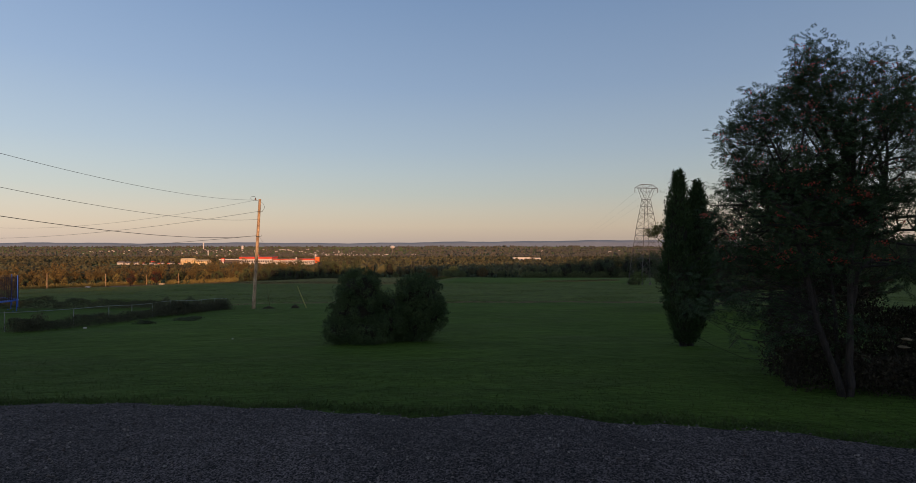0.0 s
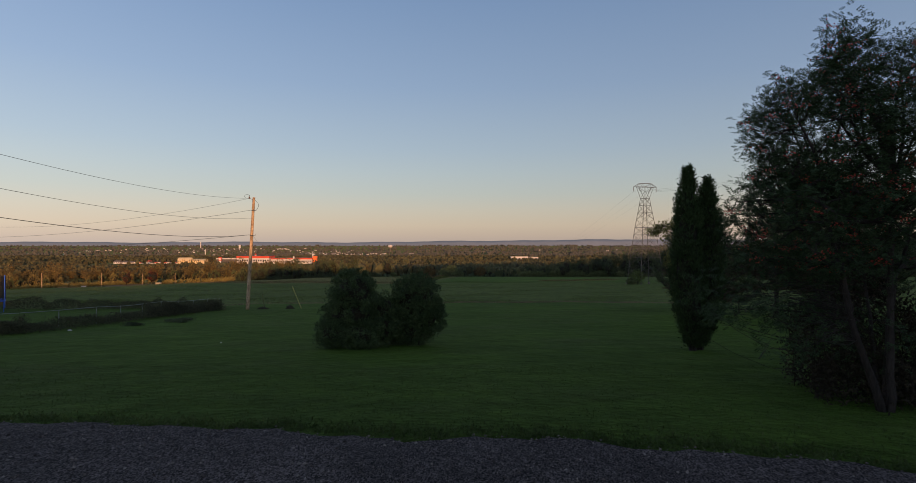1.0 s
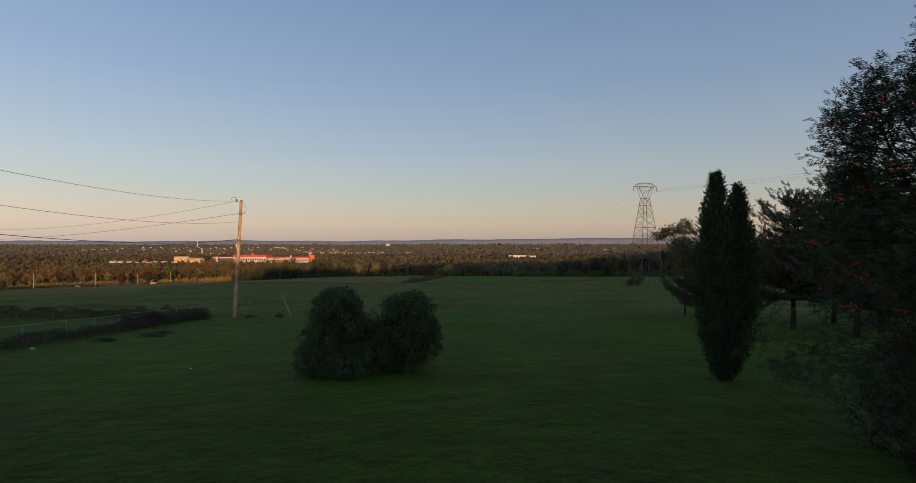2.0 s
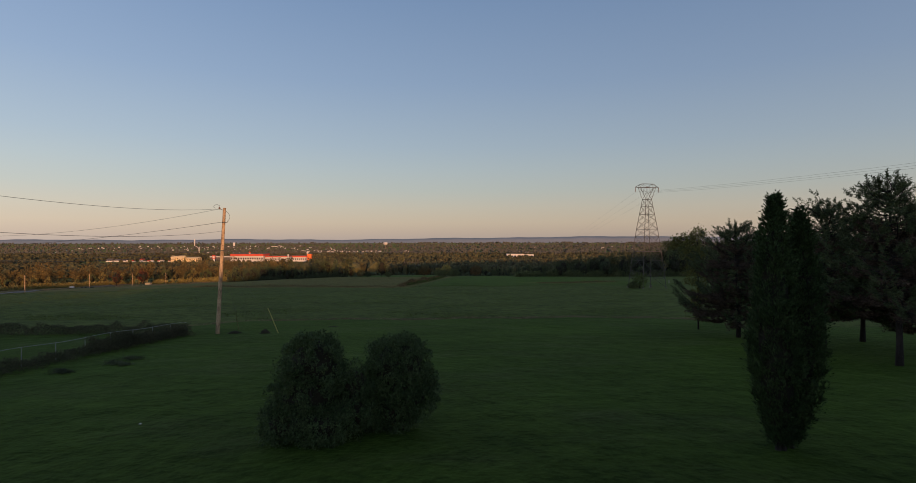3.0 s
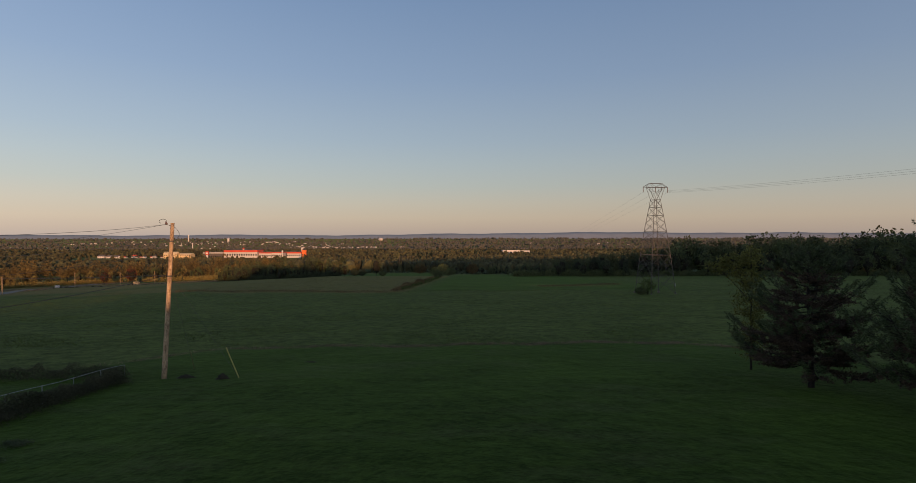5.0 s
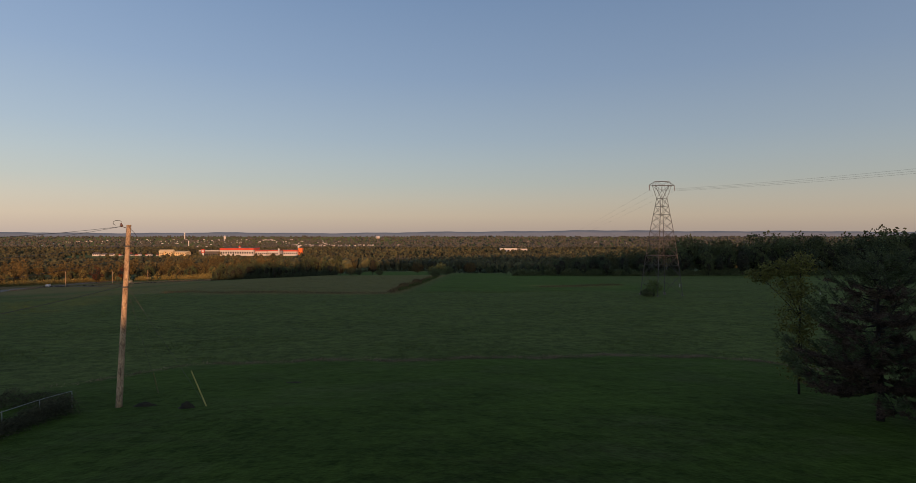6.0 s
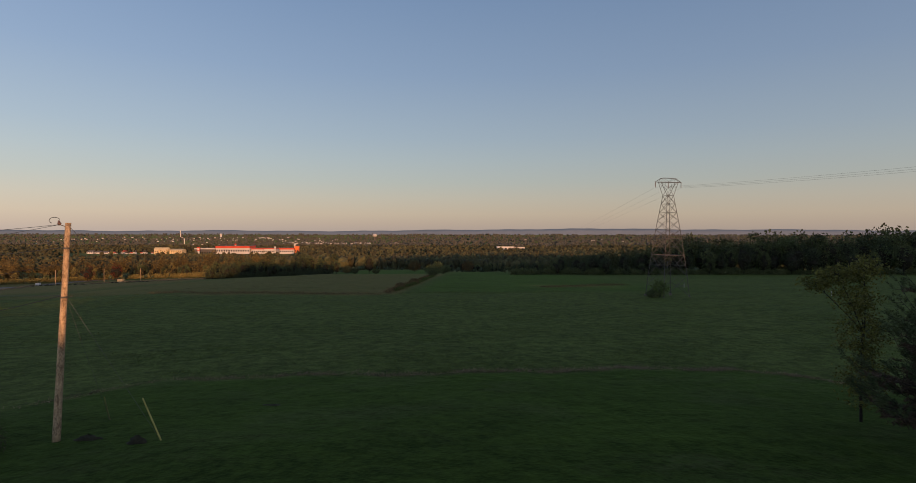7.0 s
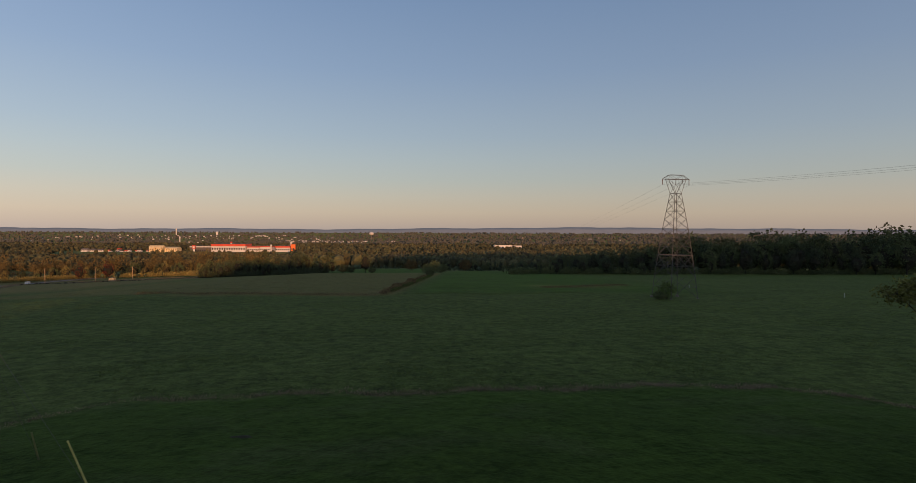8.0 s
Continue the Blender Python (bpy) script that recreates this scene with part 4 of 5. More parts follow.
wire("telephone_cable", (POLE[0] + 0.2, POLE[1] + 0.15, pz + 6.0), back, 55.2, -0.0485, 0.00245, 0.012, "thick black telephone cable")
wire("primary_wire", top, out, 70, -0.105, 0.0015, 0.009, "thin dark overhead power wire")
wire("neutral_wire", (POLE[0] + 0.3, POLE[1] + 0.2, pz + 8.0), out, 70, -0.0853, 0.0009, 0.012, "dark overhead neutral wire")
wire("telephone_cable", (POLE[0] + 0.2, POLE[1] + 0.15, pz + 6.0), out, 70, -0.06, 0.0006, 0.015, "thick black telephone cable")


def guy_wire(foot, height, slope, length, plastic):
    x, y = foot
    t = thing("guy_wire", (x, y, lz(x, y)), "steel guy wire with a yellow plastic guard at its foot", "guy wire", "guy wires")
    b = np.array((POLE[0] - x + 0.42 * height / 9, POLE[1] - y + 0.3 * height / 9, pz + height - lz(x, y)))
    s = np.linspace(0, 1, 8)[:, None]
    part("strand", Geo().tube(b * s, 0.006, 4), STEEL, t)
    d = b / np.linalg.norm(b)
    w = np.array(slope) * length
    part("guard", Geo().tube([w * 0.0, w * 0.5, w], [0.03, 0.03, 0.026], 8), plastic, t)
    part("anchor_rod", Geo().tube([d * -0.35, d * 0.1], 0.012, 5), STEEL, t)


guy_wire((-12.35, 42.9), 6.1, (-0.38, 0.0, 0.92), 1.9, GUARD)
guy_wire((-16.5, 46.3), 6.1, (-0.15, -0.1, 0.98), 1.15, DULL_GUARD)


def earth_mound(place, r, label):
    g, n = Geo(), 0
    x, y = place
    rr, aa = np.linspace(0, 1, 7), np.arange(14) * 2 * np.pi / 14
    h = r[2] * np.cos(rr * np.pi / 2) ** 1.4
    px = x + r[0] * rr[:, None] * np.cos(aa) * (1 + 0.12 * rng.normal(size=(7, 14)))
    py = y + r[1] * rr[:, None] * np.sin(aa) * (1 + 0.12 * rng.normal(size=(7, 14)))
    pzz = land(px, py) - 0.05 + h[:, None] * (1 + 0.15 * rng.normal(size=(7, 14)))
    i = np.arange(6)[:, None] * 14 + np.arange(14)[None]
    j = np.arange(6)[:, None] * 14 + (np.arange(14)[None] + 1) % 14
    g.add(np.stack([px, py, pzz], -1).reshape(-1, 3), np.stack([i, i + 14, j + 14, j], -1).reshape(-1, 4))
    tagged(part("earth_mound", g, EARTH, smooth=True), label, "mound")


earth_mound((-13.2, 42.7), (0.5, 0.35, 0.32), "small mound of dark earth beside the guy wire")
earth_mound((-15.6, 43.4), (0.7, 0.4, 0.22), "low mound of dark earth beside the pole")
earth_mound((-9.8, 49.0), (0.9, 0.4, 0.09), "worn patch of bare earth in the lawn")


def lattice_tower(place, turn):
    t = thing("steel_tower", (place[0], place[1], lz(*place)), "tall galvanised lattice power tower standing in the meadow", "power tower", turn=turn)
    half = lambda z: np.interp(z, [0, 5.2, 8.6, 13.8, 20.8], [3.05, 2.6, 2.25, 1.68, 0.74])
    corner = lambda k, z: np.array(((-1, 1, 1, -1)[k] * half(z), (-1, -1, 1, 1)[k] * half(z), z))

    def bar(name, a, b, r, label=""):
        a, b = np.asarray(a, float), np.asarray(b, float)
        part(name, Geo().tube([a, (a + b) / 2, b], r, 4), STEEL, t, label)

    for k in range(4):
        part("leg", Geo().tube([corner(k, z) for z in (-0.3, 5.2, 13.8, 20.8)], [0.085, 0.08, 0.07, 0.055], 4), STEEL, t)
        part("footing", Geo().tube([corner(k, 0) + (0, 0, -0.3), corner(k, 0) + (0, 0, 0.25)], 0.3, 8), ROAD, t, "concrete footing")
    levels = [0.3, 4.4, 8.6, 12.0, 13.8, 15.7, 17.3, 19.1, 20.8]
    belts = (8.6, 12.0, 13.8, 17.3, 19.1, 20.8)        # heights that carry a level ring of angle iron
    for a, b in zip(levels, levels[1:]):
        for k in range(4):
            m = (k + 1) % 4
            if b in belts:
                bar("horizontal", corner(k, b), corner(m, b), 0.036 if b > 9 else 0.045)
            bar("diagonal", corner(k, a), corner(m, b), 0.034)
            bar("diagonal", corner(m, a), corner(k, b), 0.034)
            if b in (4.4, 8.6, 12.0):        # redundant members that halve the large panels
                q = (corner(k, b) + corner(m, b)) / 2
                for n in (k, m):
                    bar("stiffener", q, corner(n, a) * 0.5 + corner(n, b) * 0.5, 0.026)
                    bar("stiffener", corner(n, a) * 0.5 + corner(n, b) * 0.5, (corner(k, a) + corner(m, a) + corner(k, b) + corner(m, b)) / 4, 0.024)
    for k in range(2):        # ring braces across the inside of two belts
        bar("inner_brace", corner(k, 8.6), corner(k + 2, 8.6), 0.028)
        bar("inner_brace", corner(k, 12.0), corner(k + 2, 12.0), 0.028)
    w = 0.74
    for y in (-w, w):         # the head opens like a V to carry the crossarm
        for sx in (-1, 1):
            bar("head_leg", (sx * w, y, 20.8), (sx * 2.05, y * 0.6, 23.55), 0.05)
            bar("head_brace", (sx * 2.05, y * 0.6, 23.55), (0, y * 0.7, 22.1), 0.03)
            bar("head_brace", (sx * w, y, 20.8), (0, y * 0.7, 22.1), 0.03)
            bar("head_brace", (sx * 1.4, y * 0.8, 22.15), (sx * 0.95, y * 0.65, 23.55), 0.026)
            bar("arm_brace", (sx * 3.15, 0, 23.55), (sx * 1.5, y * 0.45, 24.4), 0.034)
            bar("arm_brace", (sx * 2.05, y * 0.6, 23.55), (sx * 1.5, y * 0.45, 24.4), 0.03)
            bar("arm_brace", (sx * 1.5, y * 0.45, 24.4), (0, y * 0.6, 23.55), 0.03)
            bar("arm_brace", (sx * 3.15, 0, 23.55), (sx * 2.05, y * 0.6, 23.55), 0.036)
        bar("crossarm", (-2.05, y * 0.6, 23.55), (2.05, y * 0.6, 23.55), 0.042)
        bar("top_chord", (-1.5, y * 0.45, 24.4), (1.5, y * 0.45, 24.4), 0.036)
    for x in (-3.05, 0.0, 3.05):
        s = np.linspace(0, 1, 13)
        part("insulator_string", Geo().tube(np.stack([x + 0 * s, 0 * s, 23.5 - 1.05 * s], -1), 0.04 + 0.05 * (np.arange(13) % 2), 8), PORCELAIN, t)
    return t


TOWER, TURN = (45.8, 128.2), 13.0
lattice_tower(TOWER, TURN)
tz = lz(*TOWER)
for k in (-3.05, 0.0, 3.05):
    c, s = math.cos(radians(TURN)), math.sin(radians(TURN))
    a = (TOWER[0] + k * c, TOWER[1] + k * s, tz + 22.45)
    wire("conductor", a, (0.342, -0.94), 190, -0.0371, 0.00042, 0.010, "long sagging power line conductor", "power line", 70, STEEL)
    wire("conductor", a, (0.139, 0.99), 330, -0.066, 0.00003, 0.010, "long sagging power line conductor", "power line", 60, STEEL)


# -- garden fence, weeds and trampoline --
FENCE = [(-18.9, 43.0), (-19.1, 38.0), (-19.3, 33.0), (-19.5, 28.0), (-19.9, 18.0)]


def rail_fence():
    t = thing("garden_fence", (-18.9, 43.0, lz(-18.9, 43.0)), "low fence with a pale top rail half lost in weeds", "fence")
    o = np.array((-18.9, 43.0, lz(-18.9, 43.0)))
    s = np.linspace(0, 4, 60)
    x, y = np.interp(s, range(5), [p[0] for p in FENCE]), np.interp(s, range(5), [p[1] for p in FENCE])
    z = land(x, y) + 0.85 + 0.04 * np.sin(s * 5)
    part("top_rail", Geo().tube(np.stack([x, y, z], -1) - o, 0.013, 6), RAIL, t)
    for k in np.linspace(0, 3.9, 11):
        px, py = np.interp(k, range(5), [p[0] for p in FENCE]), np.interp(k, range(5), [p[1] for p in FENCE])
        q = np.array((px, py, lz(px, py))) - o
        part("post", Geo().tube([q + (0, 0, -0.2), q + (0, 0, 0.5), q + (0, 0, 0.86)], [0.018, 0.018, 0.016], 6), RAIL, t)


rail_fence()
brush("fence_weeds", [(-18.7, 42.6), (-18.7, 36.5), (-18.8, 30.0), (-18.9, 22.5)], 0.8, 0.6, "dark tangle of weeds along the garden fence", "weeds", THORN, 700, 0.085)
brush("tall_weeds", [(-18.7, 42.5), (-18.8, 38.5), (-18.9, 33.0)], 0.55, 0.92, "taller dark weeds crowding the end of the fence", "weeds", THORN, 1300, 0.085)
brush("weed_clump", [(-18.6, 23.6), (-18.5, 22.8), (-18.7, 22.0)], 0.45, 0.8, "dark clump of tall weeds by the fence", "weeds", THORN, 1300, 0.08)
brush("garden_hedge", [(-19.4, 43.4), (-25.0, 42.8), (-34.0, 42.0), (-46.0, 41.6)], 0.6, 0.95, "dark bushy row at the far side of the garden", "hedge", THORN, 800, 0.09)
for line_ in ([(-14.6, 29.2), (-15.4, 29.7), (-16.0, 30.0)], [(-15.2, 31.2), (-16.2, 31.5)], [(-15.9, 27.4), (-16.8, 27.8)]):
    brush("rough_tuft", line_, 0.4, 0.15, "low hummock of rough dark grass in the lawn", "grass", DARK_FOLIAGE, 420, 0.08, "stuff")


def trampoline(place):
    t = thing("trampoline", (place[0], place[1], lz(*place)), "round trampoline with blue frame and black safety net", "trampoline")
    R, a = 1.85, np.linspace(0, 2 * np.pi, 37)
    ring = lambda r, z: np.stack([r * np.cos(a), r * np.sin(a), 0 * a + z], -1)
    g = Geo()
    v = np.concatenate([ring(R, 0.86), ring(R - 0.32, 0.88), ring(R - 0.32, 0.83), ring(R, 0.81)])
    i = np.arange(36)
    g.add(v, np.concatenate([np.stack([i + p * 37, i + 1 + p * 37, i + 1 + q * 37, i + q * 37], -1) for p, q in ((0, 1), (1, 2), (2, 3), (3, 0))]))
    part("edge_pad", g, BLUE_PAINT, t)
    part("frame", Geo().tube(ring(R, 0.78), 0.025, 6), BLUE_PAINT, t)
    part("mat", Geo().tube([(0, 0, 0.83), (0, 0, 0.845)], R - 0.35, 36), NET, t, "black jumping mat")
    for k in range(6):
        b = k * np.pi / 3 + 0.35
        c, s = math.cos(b), math.sin(b)
        part("leg", Geo().tube([(c * R, s * R, 0.8), (c * R, s * R, 0.02), (c * R * 0.86, s * R * 0.86, 0.02)], 0.025, 6), BLUE_PAINT, t)
        part("net_pole", Geo().tube([(c * (R + 0.06), s * (R + 0.06), 0.3), (c * (R + 0.06), s * (R + 0.06), 2.6)], 0.035, 7), BLUE_PAINT, t)
    net = Geo()
    for k in range(72):
        b = k * 2 * np.pi / 72
        net.tube([(R * math.cos(b), R * math.sin(b), 0.86), (R * math.cos(b), R * math.sin(b), 2.5)], 0.014, 3)
    for z in np.linspace(0.9, 2.5, 30):
        net.tube(ring(R, z), 0.014, 3)
    part("safety_net", net, NET, t, "black mesh safety net")


trampoline((-33.6, 37.4))


def pale_stone(place, r):
    tagged(part("pale_stone", Geo().blob((place[0], place[1], lz(*place) + r * 0.2), (r * 1.6, r, r * 0.6), 0.12, 4, 8), WHITE), "small pale stone lying in the lawn", "stone")


pale_stone((-17.7, 25.0), 0.07)
pale_stone((-8.3, 19.4), 0.022)

for x, y in ((64.0, 159.5), (79.6, 127.0)):
    tagged(part("marker_peg", Geo().tube([(x, y, lz(x, y) - 0.2), (x, y, lz(x, y) + 0.9)], 0.05, 6), WHITE), "short white marker peg in the meadow", "marker peg", "marker pegs")

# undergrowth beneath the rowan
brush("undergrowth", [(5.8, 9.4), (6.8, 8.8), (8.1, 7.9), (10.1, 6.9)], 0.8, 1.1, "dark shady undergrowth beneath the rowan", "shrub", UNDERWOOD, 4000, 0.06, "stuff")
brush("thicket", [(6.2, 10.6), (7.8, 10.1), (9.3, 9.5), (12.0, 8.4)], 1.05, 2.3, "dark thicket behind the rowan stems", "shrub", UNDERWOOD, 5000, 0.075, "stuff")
flower = thing("flowering_shrub", (8.0, 8.9, lz(8.0, 8.9)), "shady shrub with pale flat flower heads", "shrub")
st, lf = Geo(), Geo()
for k in range(22):
    q = rng.normal(size=3) * (0.6, 0.4, 0.2) + (0, -0.2, 0.6)
    q[2] = max(q[2], 0.25)
    st.tube([(q[0] * 0.2, q[1] * 0.2, -0.05), q * 0.55, q], [0.012, 0.009, 0.006], 4)
    d = unit(40)
    lf.leaves(q + d * 0.2, d + (0, 0, 0.2), 0.07, 0.035)
    if k % 2:
        part("flower_head", Geo().blob(q + (0, -0.12, 0.16), (0.075, 0.075, 0.025), 0.15, 3, 9), STRAW, flower, "pale cream flower head")
part("stem", st, BARK, flower)
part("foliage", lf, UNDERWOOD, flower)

# -- meadow bushes --
def bush(place, w, h, label, mat=WOOD_LEAF, name="meadow_bush", fill=900):
    t = thing(name, (place[0], place[1], lz(*place)), label, "bush")
    st = Geo()
    for k in range(6):
        a = rng.random() * 6.28
        branch(st, (0, 0, -0.1), (w * 0.5 * math.cos(a), w * 0.5 * math.sin(a), h * 0.75), 0.04, 0.012, 4, 4)
    part("stem", st, BARK, t)
    n = int(fill * max(w, 1))
    p = in_crown(n, (0, 0, h * 0.52), (w, w, h * 0.5), 0.3)
    p = p[p[:, 2] > 0.03]
    part("foliage", Geo().leaves(p, unit(len(p)) + (0, 0, 0.3), 0.22 + 0.2 * rng.random(len(p)), 0.16), mat, t)


bush((43.0, 125.3), 1.7, 3.4, "leafy bush at the foot of the steel tower", WEED, fill=430)
bush((41.3, 124.6), 1.2, 1.4, "low bush beside the steel tower")
for x, y, w, h, m in ((-2.5, 292, 3.6, 6.5, WOOD_LEAF), (-6.5, 286, 3.0, 4.8, WOOD_LEAF), (0.5, 318, 3.4, 5, WOOD_LEAF), (-4.6, 256, 2.0, 2.6, WOOD_LEAF), (-9.2, 184, 1.6, 1.7, BRACKEN), (-11.5, 158, 1.3, 1.3, BRACKEN), (-38, 322, 2.2, 3, WOOD_LEAF), (-56, 333, 3, 5, DARK_FOLIAGE), (-52, 336, 2.4, 4, DARK_FOLIAGE), (18, 392, 4.5, 8, ORANGE_LEAF), (3, 388, 3.5, 5, WOOD_LEAF), (32, 395, 3, 5, WOOD_LEAF), (-20, 402, 5, 8, ORANGE_LEAF)):
    bush((x, y), w, h, "scrubby bush along the field edge" if m is WOOD_LEAF else "bush turning brown and orange", m)

brush("track_hedge", [(-13.2, 139), (-10.5, 168), (-8.2, 200), (-5.5, 245)], 0.9, 1.1, "rusty bracken and brambles along the field track", "hedge", BRACKEN, 36, 0.34)
brush("track_brambles", [(-12.0, 146), (-9.8, 172), (-7.4, 204), (-4.4, 250)], 1.3, 0.8, "green brambles mixed into the dead bracken", "hedge", WEED, 40, 0.32)
brush("field_margin", [(-66, 141), (-34, 137.5), (-14, 137)], 2.4, 0.55, "brown dry margin between the two fields", "grass", BRACKEN, 60, 0.2, "stuff")
brush("field_margin", [(-6, 139), (14, 138.5), (30, 141)], 0.8, 0.35, "dark dry margin at the foot of the mown field", "grass", WEED, 30, 0.16, "stuff")
brush("rough_patch", [(26, 163), (38, 168), (52, 172)], 3.6, 0.6, "patch of brown dead stalks near the steel tower", "grass", BRACKEN, 90, 0.22, "stuff")

# -- woods --
protos = [woodland_tree(14, (4.2, 4.2, 6.4), WOOD_LEAF, "broadleaf tree with a full green crown"),
          woodland_tree(14, (3.6, 3.6, 6.6), WOOD_LEAF, "broadleaf tree with a narrow crown"),
          woodland_tree(14, (4.8, 4.6, 6.6), DARK_FOLIAGE, "spreading broadleaf tree at the wood's edge"),
          woodland_tree(14, (3.9, 4.1, 6.6), WARM_LEAF, "broadleaf tree beginning to turn yellow"),
          woodland_tree(14, (3.4, 3.4, 6.7), WARM_LEAF, "slender tree with olive yellow crown"),
          spruce(14, 3.0, DARK_FOLIAGE, "dark pointed spruce among the trees"),
          woodland_tree(14, (3.0, 3.0, 4.0), WARM_LEAF, "thin birch with pale trunk", "birch_tree", clumps=14, per=16, bark=PALE_BARK, bole=0.28)]
used = set()


def plant(k, x, y, h):
    z = lz(x, y)
    m = pose(x, y, z - 0.1, 0, 0, rng.random() * 360)
    if k not in used:
        used.add(k)
        ob = protos[k]
    else:
        ob = copy_thing(protos[k], m)
    f = h / 14
    ob.matrix_basis = m @ Matrix.Diagonal((f * (0.85 + 0.3 * rng.random()), f * (0.85 + 0.3 * rng.random()), f, 1))


behind, warm_behind = [], []
for x in np.arange(36, 380, 4.6):       # wood to the right, taller away from the valley
    top = np.interp(x, [36, 60, 75, 90, 110, 126, 160, 190, 260, 380], [6, 10, 11.5, 13.5, 16.5, 19, 21.5, 23, 24, 24]) * (1 + 0.07 * math.sin(x * 0.11) + 0.05 * math.sin(x * 0.29 + 1))
    for row in range(4):
        y = 284 + row * 7 + rng.normal() * 2.5 - np.clip((x - 150) * 0.06, 0, 12)
        h = top * (0.8 + 0.22 * rng.random()) * (0.5 + 0.35 * rng.random() if row == 0 else 1)
        xx = x + rng.normal() * 2
        if row < 2 and x < 280:
            # darker foliage up to x = 125 stands in for shade there
            plant(6 if row == 0 and x < 120 and rng.random() < 0.09 else int(rng.choice([0, 1, 2] if x > 125 else [2, 5, 2, 2, 1])), xx, y, h)
        else:
            behind.append((xx, y, h))
for x in np.arange(-440, -118, 5.0):       # trees along the road, in the last sun
    for row in range(4):
        y = np.interp(x, [-300, -262, -240, -180, -130], [366, 388, 414, 402, 368]) + row * 13 + rng.normal() * 4
        h, xx = (8.0 + 2.8 * row) * (0.7 + 0.45 * rng.random()), x + rng.normal() * 2.5
        if row < 2 and x > -350:
            plant(int(rng.choice([3, 4, 3, 4, 0, 5, 1])), xx, y, h)
        else:
            warm_behind.append((xx, y, h))
for x in np.arange(-138, -64, 3.6):       # dark clump at the end of the left field
    for row in range(3):
        y = 332 + row * 11 + (x + 38) * -0.08 + rng.normal() * 3
        if row == 0 and -80 < x and rng.random() < 0.6:
            continue
        h, xx = (9.5 + 2.2 * row) * (0.6 + 0.5 * rng.random()), x + rng.normal() * 2
        if row < 2:
            plant(int(rng.choice([0, 1, 5, 5, 2, 2])), xx, y, h)
        else:
            behind.append((xx, y, h))
for x in np.arange(-4, 84, 4.2):       # low dark trees along the foot of the hill
    for row in range(2):
        plant(int(rng.choice([1, 2, 5, 2, 0])), x + rng.normal() * 2, 408 + row * 12 + rng.normal() * 4, (4.2 + 1.6 * row) * (0.7 + 0.7 * rng.random()))
wood_mass("wood_interior", behind, WOOD_LEAF, "trees standing deeper in the wood")
wood_mass("roadside_wood", warm_behind, WARM_LEAF, "yellowing trees deeper in the roadside wood")
for x, y, h, mat, lab in ((-42.5, 329, 12.5, WOOD_LEAF, "dull olive tree standing alone in the field"), (-233, 375, 12, RED_LEAF, "tree with deep red autumn foliage"), (-214, 374, 12.5, RED_LEAF, "tree with deep red autumn foliage by the road")):
    ob = woodland_tree(h, (h * 0.34, h * 0.34, h * 0.48), mat, lab, "autumn_tree", "autumn trees", 26, 26)
    ob.location = (x, y, lz(x, y) - 0.1)

# -- road down the left side, its poles and oddments --
line = np.array([(-134, 120), (-146, 185), (-186, 255), (-216, 300), (-236, 350), (-237, 385), (-226, 410)], float)
s = np.linspace(0, 6, 80)
rx, ry = np.interp(s, range(7), line[:, 0]) - 6, np.interp(s, range(7), line[:, 1])
v = np.concatenate([np.stack([rx + o, ry, land(rx + o, ry) + 0.12], -1) for o in (-5.0, 0.0, 5.0)])
i = np.arange(2)[:, None] * 80 + np.arange(79)[None]
tagged(part("road", Geo().add(v, np.stack([i, i + 80, i + 81, i + 1], -1).reshape(-1, 4)), ROAD, smooth=True), "grey country road along the field edge", "road", kind="structure")
for x, y in ((-156, 200), (-206, 308), (-207, 350), (-193, 364)):
    utility_pole((x, y), 6.3 if y < 250 else 8.2, (0, 0), "roadside timber utility pole in low sun", False, "roadside poles", 0.16, False)


def crate(place, size, mat, label, name):
    t = thing(name, (place[0], place[1], lz(*place)), label, name.replace("_", " "))
    x, y, z = size
    part("body", Geo().box((0, 0, z / 2), (x, y, z * 0.9)), mat, t)
    part("lid", Geo().box((0, 0, z * 0.97), (x * 1.06, y * 1.06, z * 0.08)), mat, t)
    for sx in (-1, 1):
        part("skid", Geo().box((sx * x * 0.35, 0, z * 0.02), (x * 0.12, y, z * 0.1)), POLE_WOOD, t)


crate((-191, 340), (3.0, 2.0, 2.0), YELLOW_WALL, "sand-coloured wooden crate by the road", "storage_crate")
crate((-236, 336), (2.0, 1.6, 1.8), WHITE, "small white container by the road", "storage_container")


def rubble(place, n, spread):
    g = Geo()
    for k in range(n):
        x, y = place[0] + rng.normal() * spread[0], place[1] + rng.normal() * spread[1]
        r = 0.3 + 0.5 * rng.random()
        g.blob((x, y, lz(x, y) + r * 0.3), (r, r, r * 0.6), 0.2, 3, 6)
    tagged(part("rubble_pile", g, EARTH), "line of pale rubble and rocks along the verge", "rubble", kind="stuff")


for dx, lab in ((8.0, "sunlit tawny verge along the road"), (-9.5, "rough tawny bank above the road")):
    brush("road_verge", [(rx[k] + dx, ry[k]) for k in range(20, 78, 5)], 2.6, 0.5, lab, "grass", STRAW, 70, 0.22, "stuff")
brush("field_bank", [(-204, 322), (-188, 333), (-165, 341), (-138, 344)], 3.2, 1.0, "tawny grass bank at the far end of the field", "grass", STRAW, 90, 0.35, "stuff")
rubble((-212, 322), 50, (5, 12))
rubble((-190, 334), 40, (10, 4))


